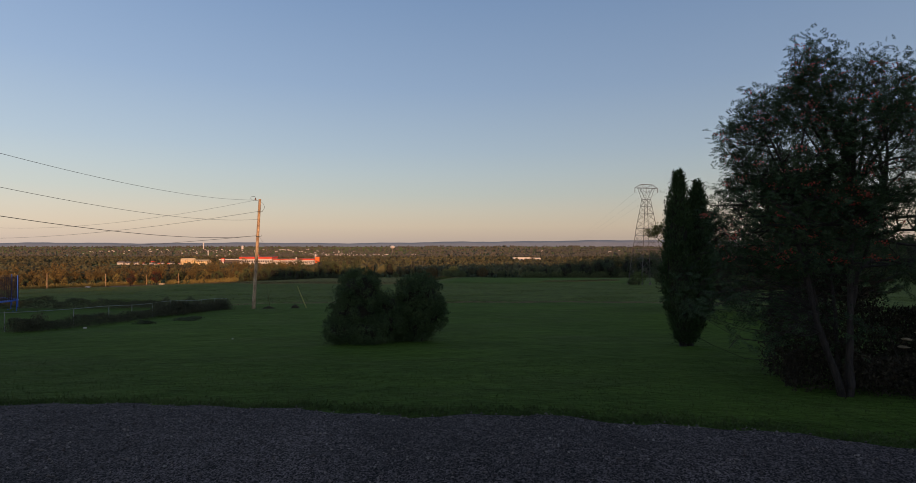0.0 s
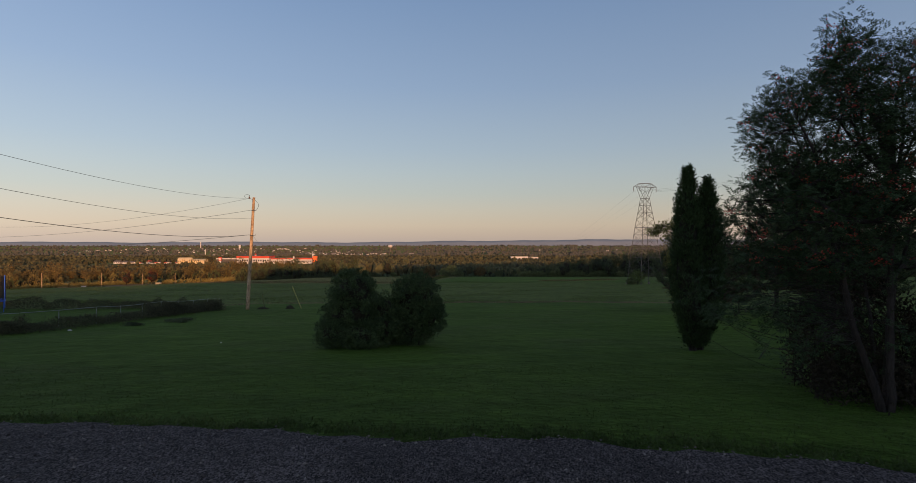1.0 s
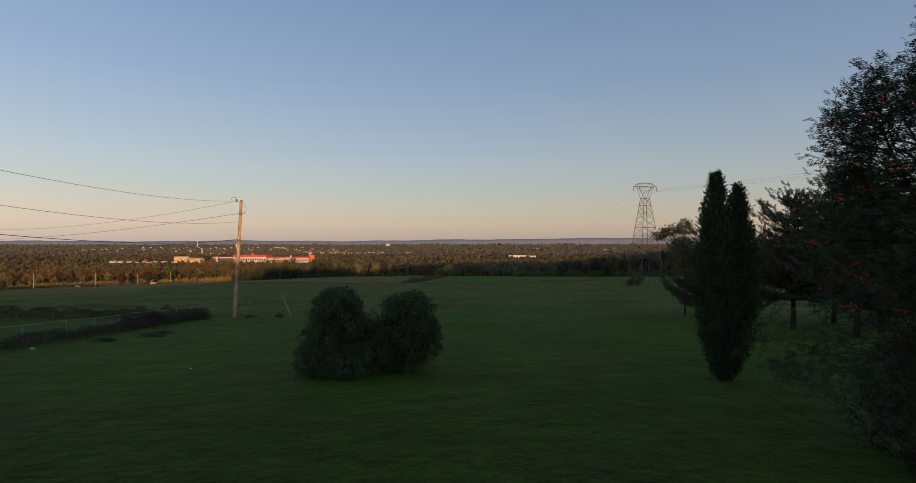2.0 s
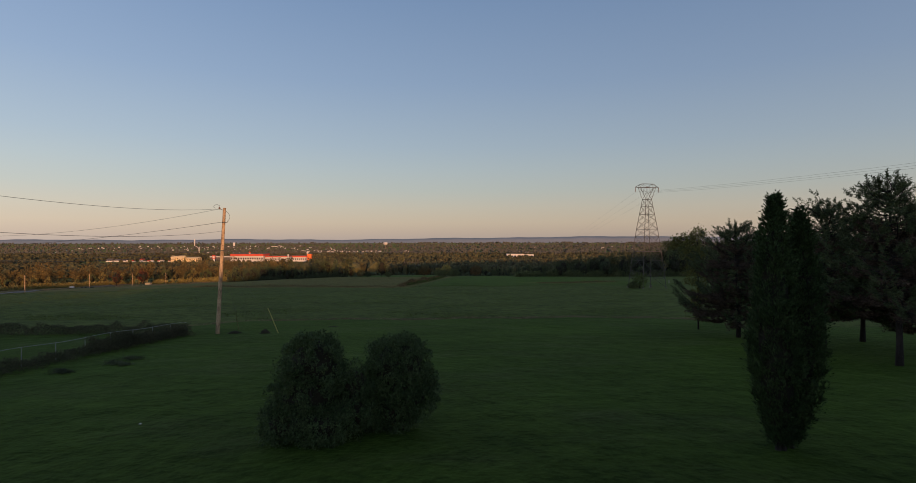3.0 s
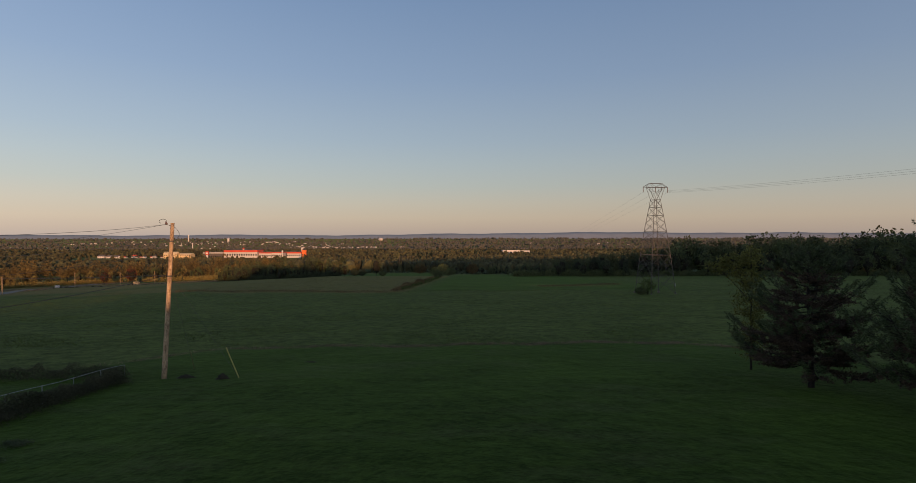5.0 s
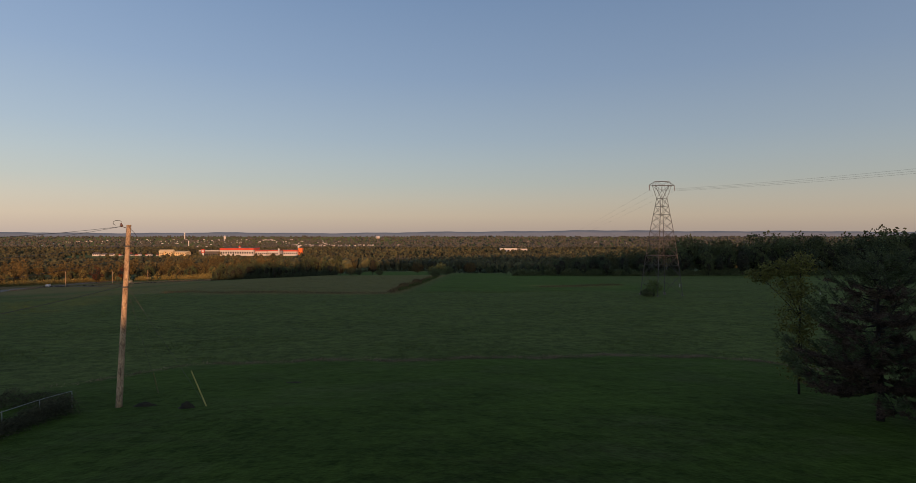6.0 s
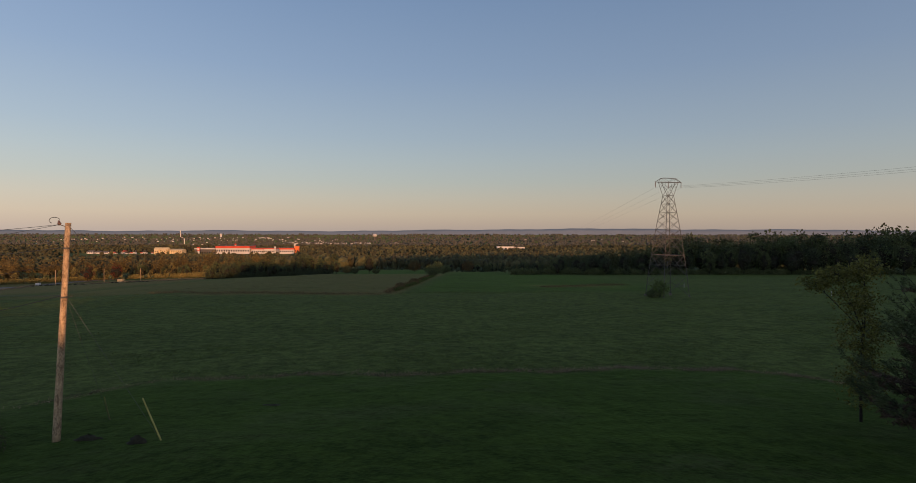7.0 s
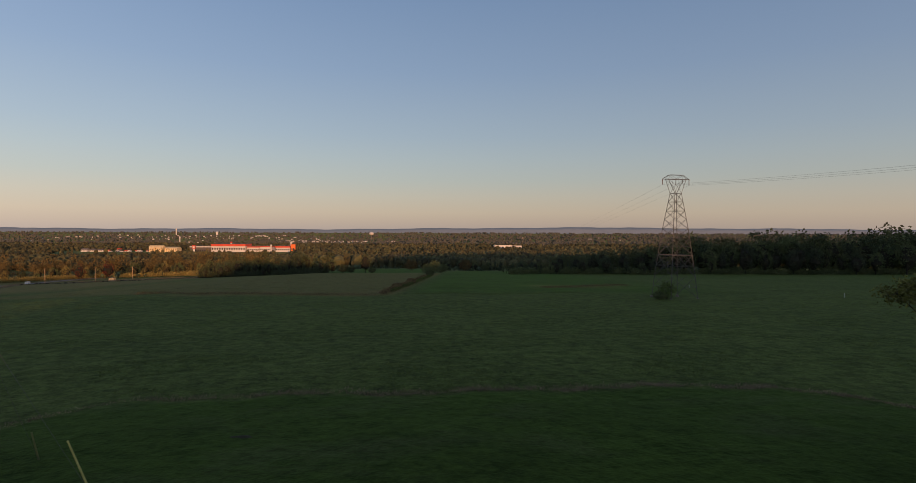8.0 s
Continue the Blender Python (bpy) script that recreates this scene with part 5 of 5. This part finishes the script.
# -- buildings in the valley --
def base_z(x, y):
    return lz(x, y) - 0.3


def flat_hall(name, x0, x1, y, depth, z0, z1, wall, band, label, bays=8, band_share=0.28, windows=True):
    """A long flat-roofed hall that faces the hillside: wall, coloured fascia, roof, windows and doors."""
    t = thing(name, ((x0 + x1) / 2, y, z0), label, "building", "valley buildings")
    w, h = x1 - x0, z1 - z0
    foot = base_z((x0 + x1) / 2, y) - z0
    part("wall", Geo().box((0, depth / 2, (h * (1 - band_share) + min(foot, 0)) / 2), (w, depth, h * (1 - band_share) - min(foot, 0))), wall, t)
    if band:
        part("fascia", Geo().box((0, depth / 2, h * (1 - band_share / 2)), (w + 1.2, depth + 1.2, h * band_share)), band, t)
    part("roof", Geo().box((0, depth / 2, h + 0.2), (w + 0.6, depth + 0.6, 0.4)), ROOF, t)
    if windows:
        for k in range(bays):
            x = -w / 2 + w * (k + 0.5) / bays
            wn_ = part("window", Geo().box((x, -0.06, h * 0.34), (w / bays * 0.55, 0.2, h * 0.26)), GLASS, t)
            part("frame", Geo().box((x, -0.1, h * 0.34 - h * 0.14), (w / bays * 0.6, 0.3, 0.25)), wall, wn_)
    for k in range(3):
        part("roof_unit", Geo().box((-w * 0.3 + k * w * 0.3, depth * 0.5, h + 1.0), (3.2, 3.2, 1.4)), STEEL, t)
    return t


M = 1230
flat_hall("exhibition_hall", -510, -435, M, 40, -46, -30, WHITE, RED_PAINT, "long white hall with a red roof band", 14, 0.3)
flat_hall("market_hall", -432, -405, M + 4, 30, -46, -35.5, WHITE, RED_PAINT, "lower white wing with a red band", 6, 0.22)
flat_hall("market_hall", -404, -379, M + 4, 30, -46, -35, WHITE, RED_PAINT, "lower white wing with a narrow red band", 6, 0.16)
flat_hall("shop_hall", -368, -336, M + 2, 26, -46, -34.5, WHITE, RED_PAINT, "low pale shop building with a red edge", 7, 0.3)
flat_hall("shop_tower", -333, -325, M, 9, -46, -30.4, ORANGE_PAINT, ORANGE_PAINT, "bright orange block at the end of the shops", 2)
# grey wall colour stands in for shade on this pale block
flat_hall("office_block", -560, -514, M + 6, 26, -50, -35.5, STEEL, WHITE, "office block with shade-grey walls and rows of dark windows", 9, 0.14)
flat_hall("shop_hall", -448, -424, M - 60, 18, -56, -48.5, WHITE, RED_PAINT, "low pale shop with a red edge", 6)
flat_hall("shop_hall", -421, -404, M - 64, 16, -56, -49.5, WHITE, RED_PAINT, "low pale shop beside the car park", 4)
flat_hall("warehouse", 158, 206, 1500, 30, -52, -34, WHITE, None, "long pale warehouse among the trees", 5)
flat_hall("warehouse", 209, 236, 1506, 30, -52, -36, WHITE, None, "lower pale warehouse among the trees", 3)


def turret(x, y, z0, z1, w, mat, label, name, cap=None):
    t = thing(name, (x, y, min(z0, base_z(x, y))), label, "tower", "valley towers")
    h = z1 - min(z0, base_z(x, y))
    part("shaft", Geo().tube([(0, 0, 0), (0, 0, h * 0.5), (0, 0, h * 0.86)], [w, w * 0.95, w * 0.9], 8), mat, t)
    part("cap", Geo().tube([(0, 0, h * 0.86), (0, 0, h * 0.9), (0, 0, h)], [w * 1.3, w * 1.2, w * 0.15], 8), cap or mat, t)


turret(-376.3, M - 4, -54, -30, 1.7, WHITE, "white sign tower beside the shops", "sign_tower")
turret(-336, M + 12, -50, -23.5, 2.2, WHITE, "tall white turret above the red shops", "turret")
turret(-473, M + 18, -50, -24.5, 2.2, WHITE, "small white lantern turret above the long hall", "turret", RED_PAINT)
turret(-901, 1900, -60, -23, 1.9, WHITE, "slim pale radio tower", "radio_tower")
turret(-1594, 3300, -62, 5, 3.5, WHITE, "very tall pale mast", "radio_tower")
turret(-1350, 3300, -62, -14, 7, WHITE, "pale tower block far off", "tower_block")


def sign_pillar(x, y, z0, z1):
    t = thing("sign_pillar", (x, y, base_z(x, y)), "broad red and white sign pillar", "sign")
    h = z1 - base_z(x, y)
    part("post", Geo().box((0, 0, h * 0.25), (4.0, 1.5, h * 0.5)), WHITE, t)
    part("red_panel", Geo().box((0, -0.3, h * 0.74), (6.4, 2.0, h * 0.5)), RED_PAINT, t)
    part("white_panel", Geo().box((0, -1.4, h * 0.72), (4.2, 0.3, h * 0.22)), WHITE, t)


sign_pillar(-543, M - 12, -50, -32)


def gabled(name, x, y, z0, w, d, h, rise, wall, label, floors=1, bays=3, turn=0.0, group="houses in the valley", roof=ROOF):
    """A house with a pitched roof, eaves and windows."""
    t = thing(name, (x, y, z0), label, "house", group, turn)
    part("wall", Geo().box((0, 0, h / 2 - 1), (w, d, h + 2)), wall, t)
    e = 0.5
    v = [(-w / 2 - e, -d / 2 - e, h - 0.2), (w / 2 + e, -d / 2 - e, h - 0.2), (w / 2 + e, d / 2 + e, h - 0.2), (-w / 2 - e, d / 2 + e, h - 0.2), (-w / 2 - e, 0, h + rise), (w / 2 + e, 0, h + rise)]
    g = Geo().add(v, [[0, 1, 5, 4], [2, 3, 4, 5], [3, 2, 1, 0]])
    g.f.append(np.array([[0, 4, 3], [1, 2, 5]]))
    part("roof", g, roof, t)
    for fl in range(floors):
        for k in range(bays):
            part("window", Geo().box((-w / 2 + w * (k + 0.5) / bays, -d / 2 - 0.03, h * (fl + 0.55) / floors), (w / bays * 0.42, 0.12, h / floors * 0.42)), GLASS, t)
    return t


gabled("lodge", -610, M, -52, 58, 22, 12.5, 3.0, LODGE_WALL, "large sand-coloured lodge with low sloping roofs", 3, 12, roof=LODGE_WALL)
gabled("lodge_wing", -622, M - 14, -52, 30, 12, 15.0, 4.0, LODGE_WALL, "sand-coloured gabled centre wing of the lodge", 3, 7, roof=LODGE_WALL)
gabled("lodge_gable", -630, M - 21, -52, 9, 5, 12.5, 3.5, LODGE_WALL, "small sand-coloured front gable", 3, 2, roof=LODGE_WALL)
gabled("lodge_gable", -614, M - 21, -52, 9, 5, 12.5, 3.5, LODGE_WALL, "small sand-coloured front gable", 3, 2, roof=LODGE_WALL)
for x, w, h in ((-786, 14, 7), (-768, 11, 6), (-752, 12, 5.5)):
    gabled("house", x, M, -50, w, 10, h, 3, WHITE, "white house with a dark roof in low sun", 2, 3)
for k in range(16):       # low shops and vehicles between the houses and the lodge
    x = -742 + k * 6.3 + rng.normal() * 1.5
    z1 = -45.6 + 2.6 * rng.random() + (2.5 if k % 4 == 0 else 0)
    flat_hall("kiosk", x, x + 4.5 + rng.random() * 4, M + rng.normal() * 15, 6, -49, z1, WHITE, RED_PAINT if k % 3 == 1 else None, "low pale shop unit by the car park", 2)

proto_house = gabled("house", -500, 2100, lz(-500, 2100), 13, 10, 6.5, 3.2, WHITE, "pale house with a dark roof far off in the valley", 1, 3)


def houses(n, x0, x1, y0, y1, lift, size=1.0):
    for k in range(n):
        x, y = x0 + (x1 - x0) * rng.random(), y0 + (y1 - y0) * rng.random()
        f = size * (0.55 + 0.5 * rng.random())
        m = pose(x, y, lz(x, y) + lift, 0, 0, rng.normal() * 25)
        ob = copy_thing(proto_house, m)
        ob.matrix_basis = m @ Matrix.Diagonal((f * (1 + 0.6 * rng.random()), f, f * 1.1, 1))


houses(95, -625, -285, 2050, 2250, 3.0, 0.5)
houses(14, -215, -150, 2080, 2200, 3, 0.5)
houses(90, -1500, -500, 2350, 2900, 3, 0.42)
houses(70, -1900, -900, 2600, 3200, 3, 0.55)
houses(40, -1250, -700, 1750, 2000, 3, 0.34)
houses(60, -1900, -600, 1900, 2500, 3, 0.4)
houses(5, 260, 900, 2300, 2800, 4, 0.7)


def water_tower(x, y, z_top, z_low):
    t = thing("water_tower", (x, y, base_z(x, y)), "white water tower with a rounded tank", "water tower")
    h = z_top - base_z(x, y)
    tank = h - (z_low - base_z(x, y))
    part("stem", Geo().tube([(0, 0, 0), (0, 0, h * 0.3), (0, 0, h - tank)], [5, 3.2, 3.2], 12), STEEL, t)
    s = np.linspace(0, np.pi, 9)
    part("tank", Geo().tube(np.stack([0 * s, 0 * s, h - tank / 2 - tank / 2 * np.cos(s)], -1), 0.5 + 11 * np.sin(s) ** 0.6, 16), WHITE, t, smooth=True)


water_tower(-323.5, 2600, -11, -26)


def substation(x, y):
    t = thing("substation", (x, y, base_z(x, y)), "grey steel frames of an electrical substation", "substation")
    for k in range(6):
        px = k * 2.9
        part("post", Geo().tube([(px, 0, 0), (px, 0, 17)], 0.11, 5), STEEL, t)
        part("post", Geo().tube([(px + 1, 18, 0), (px + 1, 18, 15 - (k % 2) * 3)], 0.11, 5), STEEL, t)
    for z in (13, 16.5):
        part("beam", Geo().tube([(0, 0, z), (7, 0, z), (14.5, 0, z)], 0.1, 5), STEEL, t)


substation(-49, 556)

# -- far woods in the valley, uncountable --
def far_forest(name, n, y0, y1, sx0, sx1, h0, h1, mat, label, keep):
    y = np.exp(np.log(y0) + (np.log(y1) - np.log(y0)) * rng.random(n))
    x = (sx0 + (sx1 - sx0) * rng.random(n)) * y
    ok = keep(x, y)
    x, y = x[ok], y[ok]
    n = len(x)
    h = (h0 + (h1 - h0) * rng.random(n)) * (1 + 0.25 * np.sin(x * 0.013) * np.sin(y * 0.009))
    r = h * (0.26 + 0.18 * rng.random(n)) * (1 + np.clip((y - 900) / 2500, 0, 0.9))
    pointed = rng.random(n) < 0.25
    k = 4
    a = np.arange(k) * 2 * np.pi / k + rng.random((n, 1)) * 6
    z = land(x, y)
    levels = np.where(pointed[:, None], [0.08, 0.38, 0.70], [0.15, 0.50, 0.82])
    width = np.where(pointed[:, None], [1.0, 0.72, 0.36], [0.7, 1.05, 0.72])
    rings = []
    for q in range(3):
        rr = r[:, None] * width[:, q:q + 1] * (0.75 + 0.5 * rng.random((n, k)))
        rings.append(np.stack([x[:, None] + rr * np.cos(a), y[:, None] + rr * np.sin(a), z[:, None] + h[:, None] * (levels[:, q:q + 1] + 0.10 * rng.normal(size=(n, k)))], -1))
    tip = np.stack([x + rng.normal(size=n) * 0.3, y, z + h], -1)[:, None]
    v = np.concatenate(rings + [tip], 1)       # n, 3k + 1
    i = np.arange(k)
    j = (i + 1) % k
    quads = np.concatenate([np.stack([i + q * k, j + q * k, j + (q + 1) * k, i + (q + 1) * k], -1) for q in (0, 1)])
    tris = np.stack([i + 2 * k, j + 2 * k, np.full(k, 3 * k)], -1)
    off = (np.arange(n) * (3 * k + 1))[:, None, None]
    g = Geo().add(v.reshape(-1, 3), (quads[None] + off).reshape(-1, 4))
    g.f.append((tris[None] + off).reshape(-1, 3))
    tagged(part(name, g, mat), label, "woods", kind="stuff")


def keep_valley(x, y):
    mall = (x > -830) & (x < -310) & (y > 1120) & (y < 1290)
    view = (x > -0.70 * y) & (x < -0.26 * y) & (y > 820) & (y < 1121) & (rng.random(len(x)) < 0.93)
    town = (x < -250) & (y > 2000) & (rng.random(len(x)) < 0.45)
    store = (x > 140) & (x < 260) & (y > 1440) & (y < 1540)
    clear = (x > -75) & (x < 0) & (y < 505)
    strip = (np.sin(y * 0.02 + x * 0.004) > 0.93) & (y < 900)
    return ~(mall | view | town | store | clear | strip)


brush("wood_scrub", [(34, 284), (90, 283), (150, 282), (240, 278), (390, 271)], 3.5, 3.4, "thick scrub at the foot of the wood", "scrub", WOOD_LEAF, 110, 0.8, "stuff")
brush("road_scrub", [(-440, 362), (-300, 362), (-262, 384), (-240, 410), (-180, 398), (-118, 364)], 5.0, 3.6, "thick scrub below the roadside trees", "scrub", WARM_LEAF, 110, 0.8, "stuff")
brush("field_scrub", [(-140, 338), (-104, 335), (-66, 332)], 4.0, 3.6, "scrub along the end of the field", "scrub", DARK_FOLIAGE, 130, 0.8, "stuff")
far_forest("valley_scrub", 1500, 395, 560, -0.6, 0.6, 1.6, 3.4, DARK_FOLIAGE, "low scrub at the foot of the hill", keep_valley)
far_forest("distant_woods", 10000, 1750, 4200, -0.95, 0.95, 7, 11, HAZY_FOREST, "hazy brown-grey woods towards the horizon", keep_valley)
far_forest("far_woods", 24000, 545, 1760, -0.95, 0.95, 7, 12, FOREST, "mixed woods filling the valley in evening light", keep_valley)

# unseen woods added behind the yard to keep the last sun off the lawn
def hill_woods():
    g = Geo()
    for k in range(640):
        x = -8 + 468 * rng.random()
        y = -40 - 60 * rng.random()
        crest = np.interp(x + (y + 60) * 0.364, CREST_X, CREST_Z) + (-60 - y) * 0.0745       # skyline height that decides where the low sun is cut off
        top = crest * (0.86 + 0.16 * rng.random())
        z = lz(x, y)
        h = max(top - z, 1.0)
        w = h * 0.2 + 1.2
        g.blob((x, y, z + h * 0.5), (w, w, h * 0.5), 0.12, 6, 8)
    tagged(part("hill_woods", g, FOREST), "unseen woods added behind the yard to block the low sun", "woods", kind="stuff")


# crest heights of the added woods, set by what should stay sunlit
CREST_X = [-10, 3, 18, 23, 29, 36, 56, 80, 116, 150, 205, 260, 325, 460]
CREST_Z = [3.4, 6.4, 9.4, 10.0, 15.2, 16.2, 15.5, 14.2, 14.0, 20.0, 26.5, 31.0, 33.0, 33.0]
hill_woods()


# -- grass, loose stones and tussocks, uncountable --
def grass(name, n, sample, height, spread, width, mat, label, blades=3, droop=0.45):
    x, y = sample(n)
    n = len(x)
    at = np.repeat(np.stack([x, y, land(x, y) - 0.01], -1), blades, 0)
    at[:, :2] += rng.normal(size=(len(at), 2)) * spread
    way = rng.normal(size=(len(at), 3)) * droop + np.array([0, 0, 1.0])
    h = height * (0.5 + 0.9 * rng.random(len(at)))
    tagged(part(name, Geo().leaves(at, way, h, width), mat), label, "grass", kind="stuff")


def near_lawn(n):
    y = 4.6 + 9 * rng.random(n) ** 1.3
    x = (rng.random(n) * 2 - 1) * (3 + 0.95 * y)
    ok = y > yard_edge(x) + 0.02
    return x[ok], y[ok]


def edge_strip(n):
    x = -12 + 24 * rng.random(n)
    return x, yard_edge(x) + 0.12 + np.abs(rng.normal(size=n)) * 0.28 - 0.12


def mow_row(n):
    x = -24 + 49 * rng.random(n) ** 0.7
    x = x[np.sin(x * 1.1 + np.sin(x * 3.1)) + 0.8 * rng.normal(size=n) > -0.5]
    n = len(x)
    return x, mow_edge(x) + 0.5 + np.abs(rng.normal(size=n)) * 0.5


def meadow(n):
    y = 57 + 110 * rng.random(n) ** 1.3
    x = (rng.random(n) * 2 - 1) * (8 + 0.95 * y)
    clump = np.sin(x * 0.33 + 2.1 * np.sin(y * 0.12)) + np.sin(y * 0.42 + 1.7 * np.sin(x * 0.15 + 1)) + 0.6 * np.sin(x * 0.9) * np.sin(y * 1.1)
    ok = (y > mow_edge(x) + 0.5) & (clump > 0.5 + 0.4 * rng.normal(size=n))
    return x[ok], y[ok]


def dry_strips(n):
    x, y = -70 + 135 * rng.random(n), 130 + 150 * rng.random(n)
    ok = hay_amount(x, y) > 0.45 + 0.4 * rng.random(n)
    return x[ok], y[ok]


grass("lawn_grass", 24000, near_lawn, 0.05, 0.05, 0.010, GRASS, "short green lawn grass", 3, 1.3)
grass("edge_grass", 3800, edge_strip, 0.05, 0.06, 0.022, GRASS, "low clover and tufts of grass along the gravel", 5, 1.1)
grass("mow_row", 4500, mow_row, 0.15, 0.16, 0.03, STRAW, "ragged row of uncut grass at the end of the lawn", 3, 0.8)
grass("meadow_tussocks", 60000, meadow, 0.17, 0.2, 0.04, WEED, "tussocks of rough grass in the meadow", 3, 0.9)
grass("dry_grass", 9000, dry_strips, 0.38, 0.3, 0.05, DRY_GRASS, "dry tawny standing grass")


def loose_stones(n):
    x, y = -8 + 15 * rng.random(n), 2.2 + 5.8 * rng.random(n)
    ok = y < yard_edge(x) - 0.05
    x, y = x[ok], y[ok]
    n = len(x)
    r = 0.006 + 0.013 * rng.random(n) ** 2.5
    d = np.array([(1, 0, 0), (0, 1, 0), (-1, 0, 0), (0, -1, 0), (0, 0, 0.8), (0, 0, -0.8)])
    v = (d[None] * (1 + 0.35 * rng.normal(size=(n, 6, 1)))) * r[:, None, None] + np.stack([x, y, land(x, y) + 0.031 + 0.012 * np.sin(x * 1.3) * np.sin(y * 1.1) + r * 0.4], -1)[:, None]
    f = np.array([(0, 1, 4), (1, 2, 4), (2, 3, 4), (3, 0, 4), (1, 0, 5), (2, 1, 5), (3, 2, 5), (0, 3, 5)])
    tagged(part("loose_stones", Geo().add(v.reshape(-1, 3), (f[None] + (np.arange(n) * 6)[:, None, None]).reshape(-1, 3)), STONE), "loose grey stones scattered over the gravel", "gravel", kind="stuff")


loose_stones(13000)
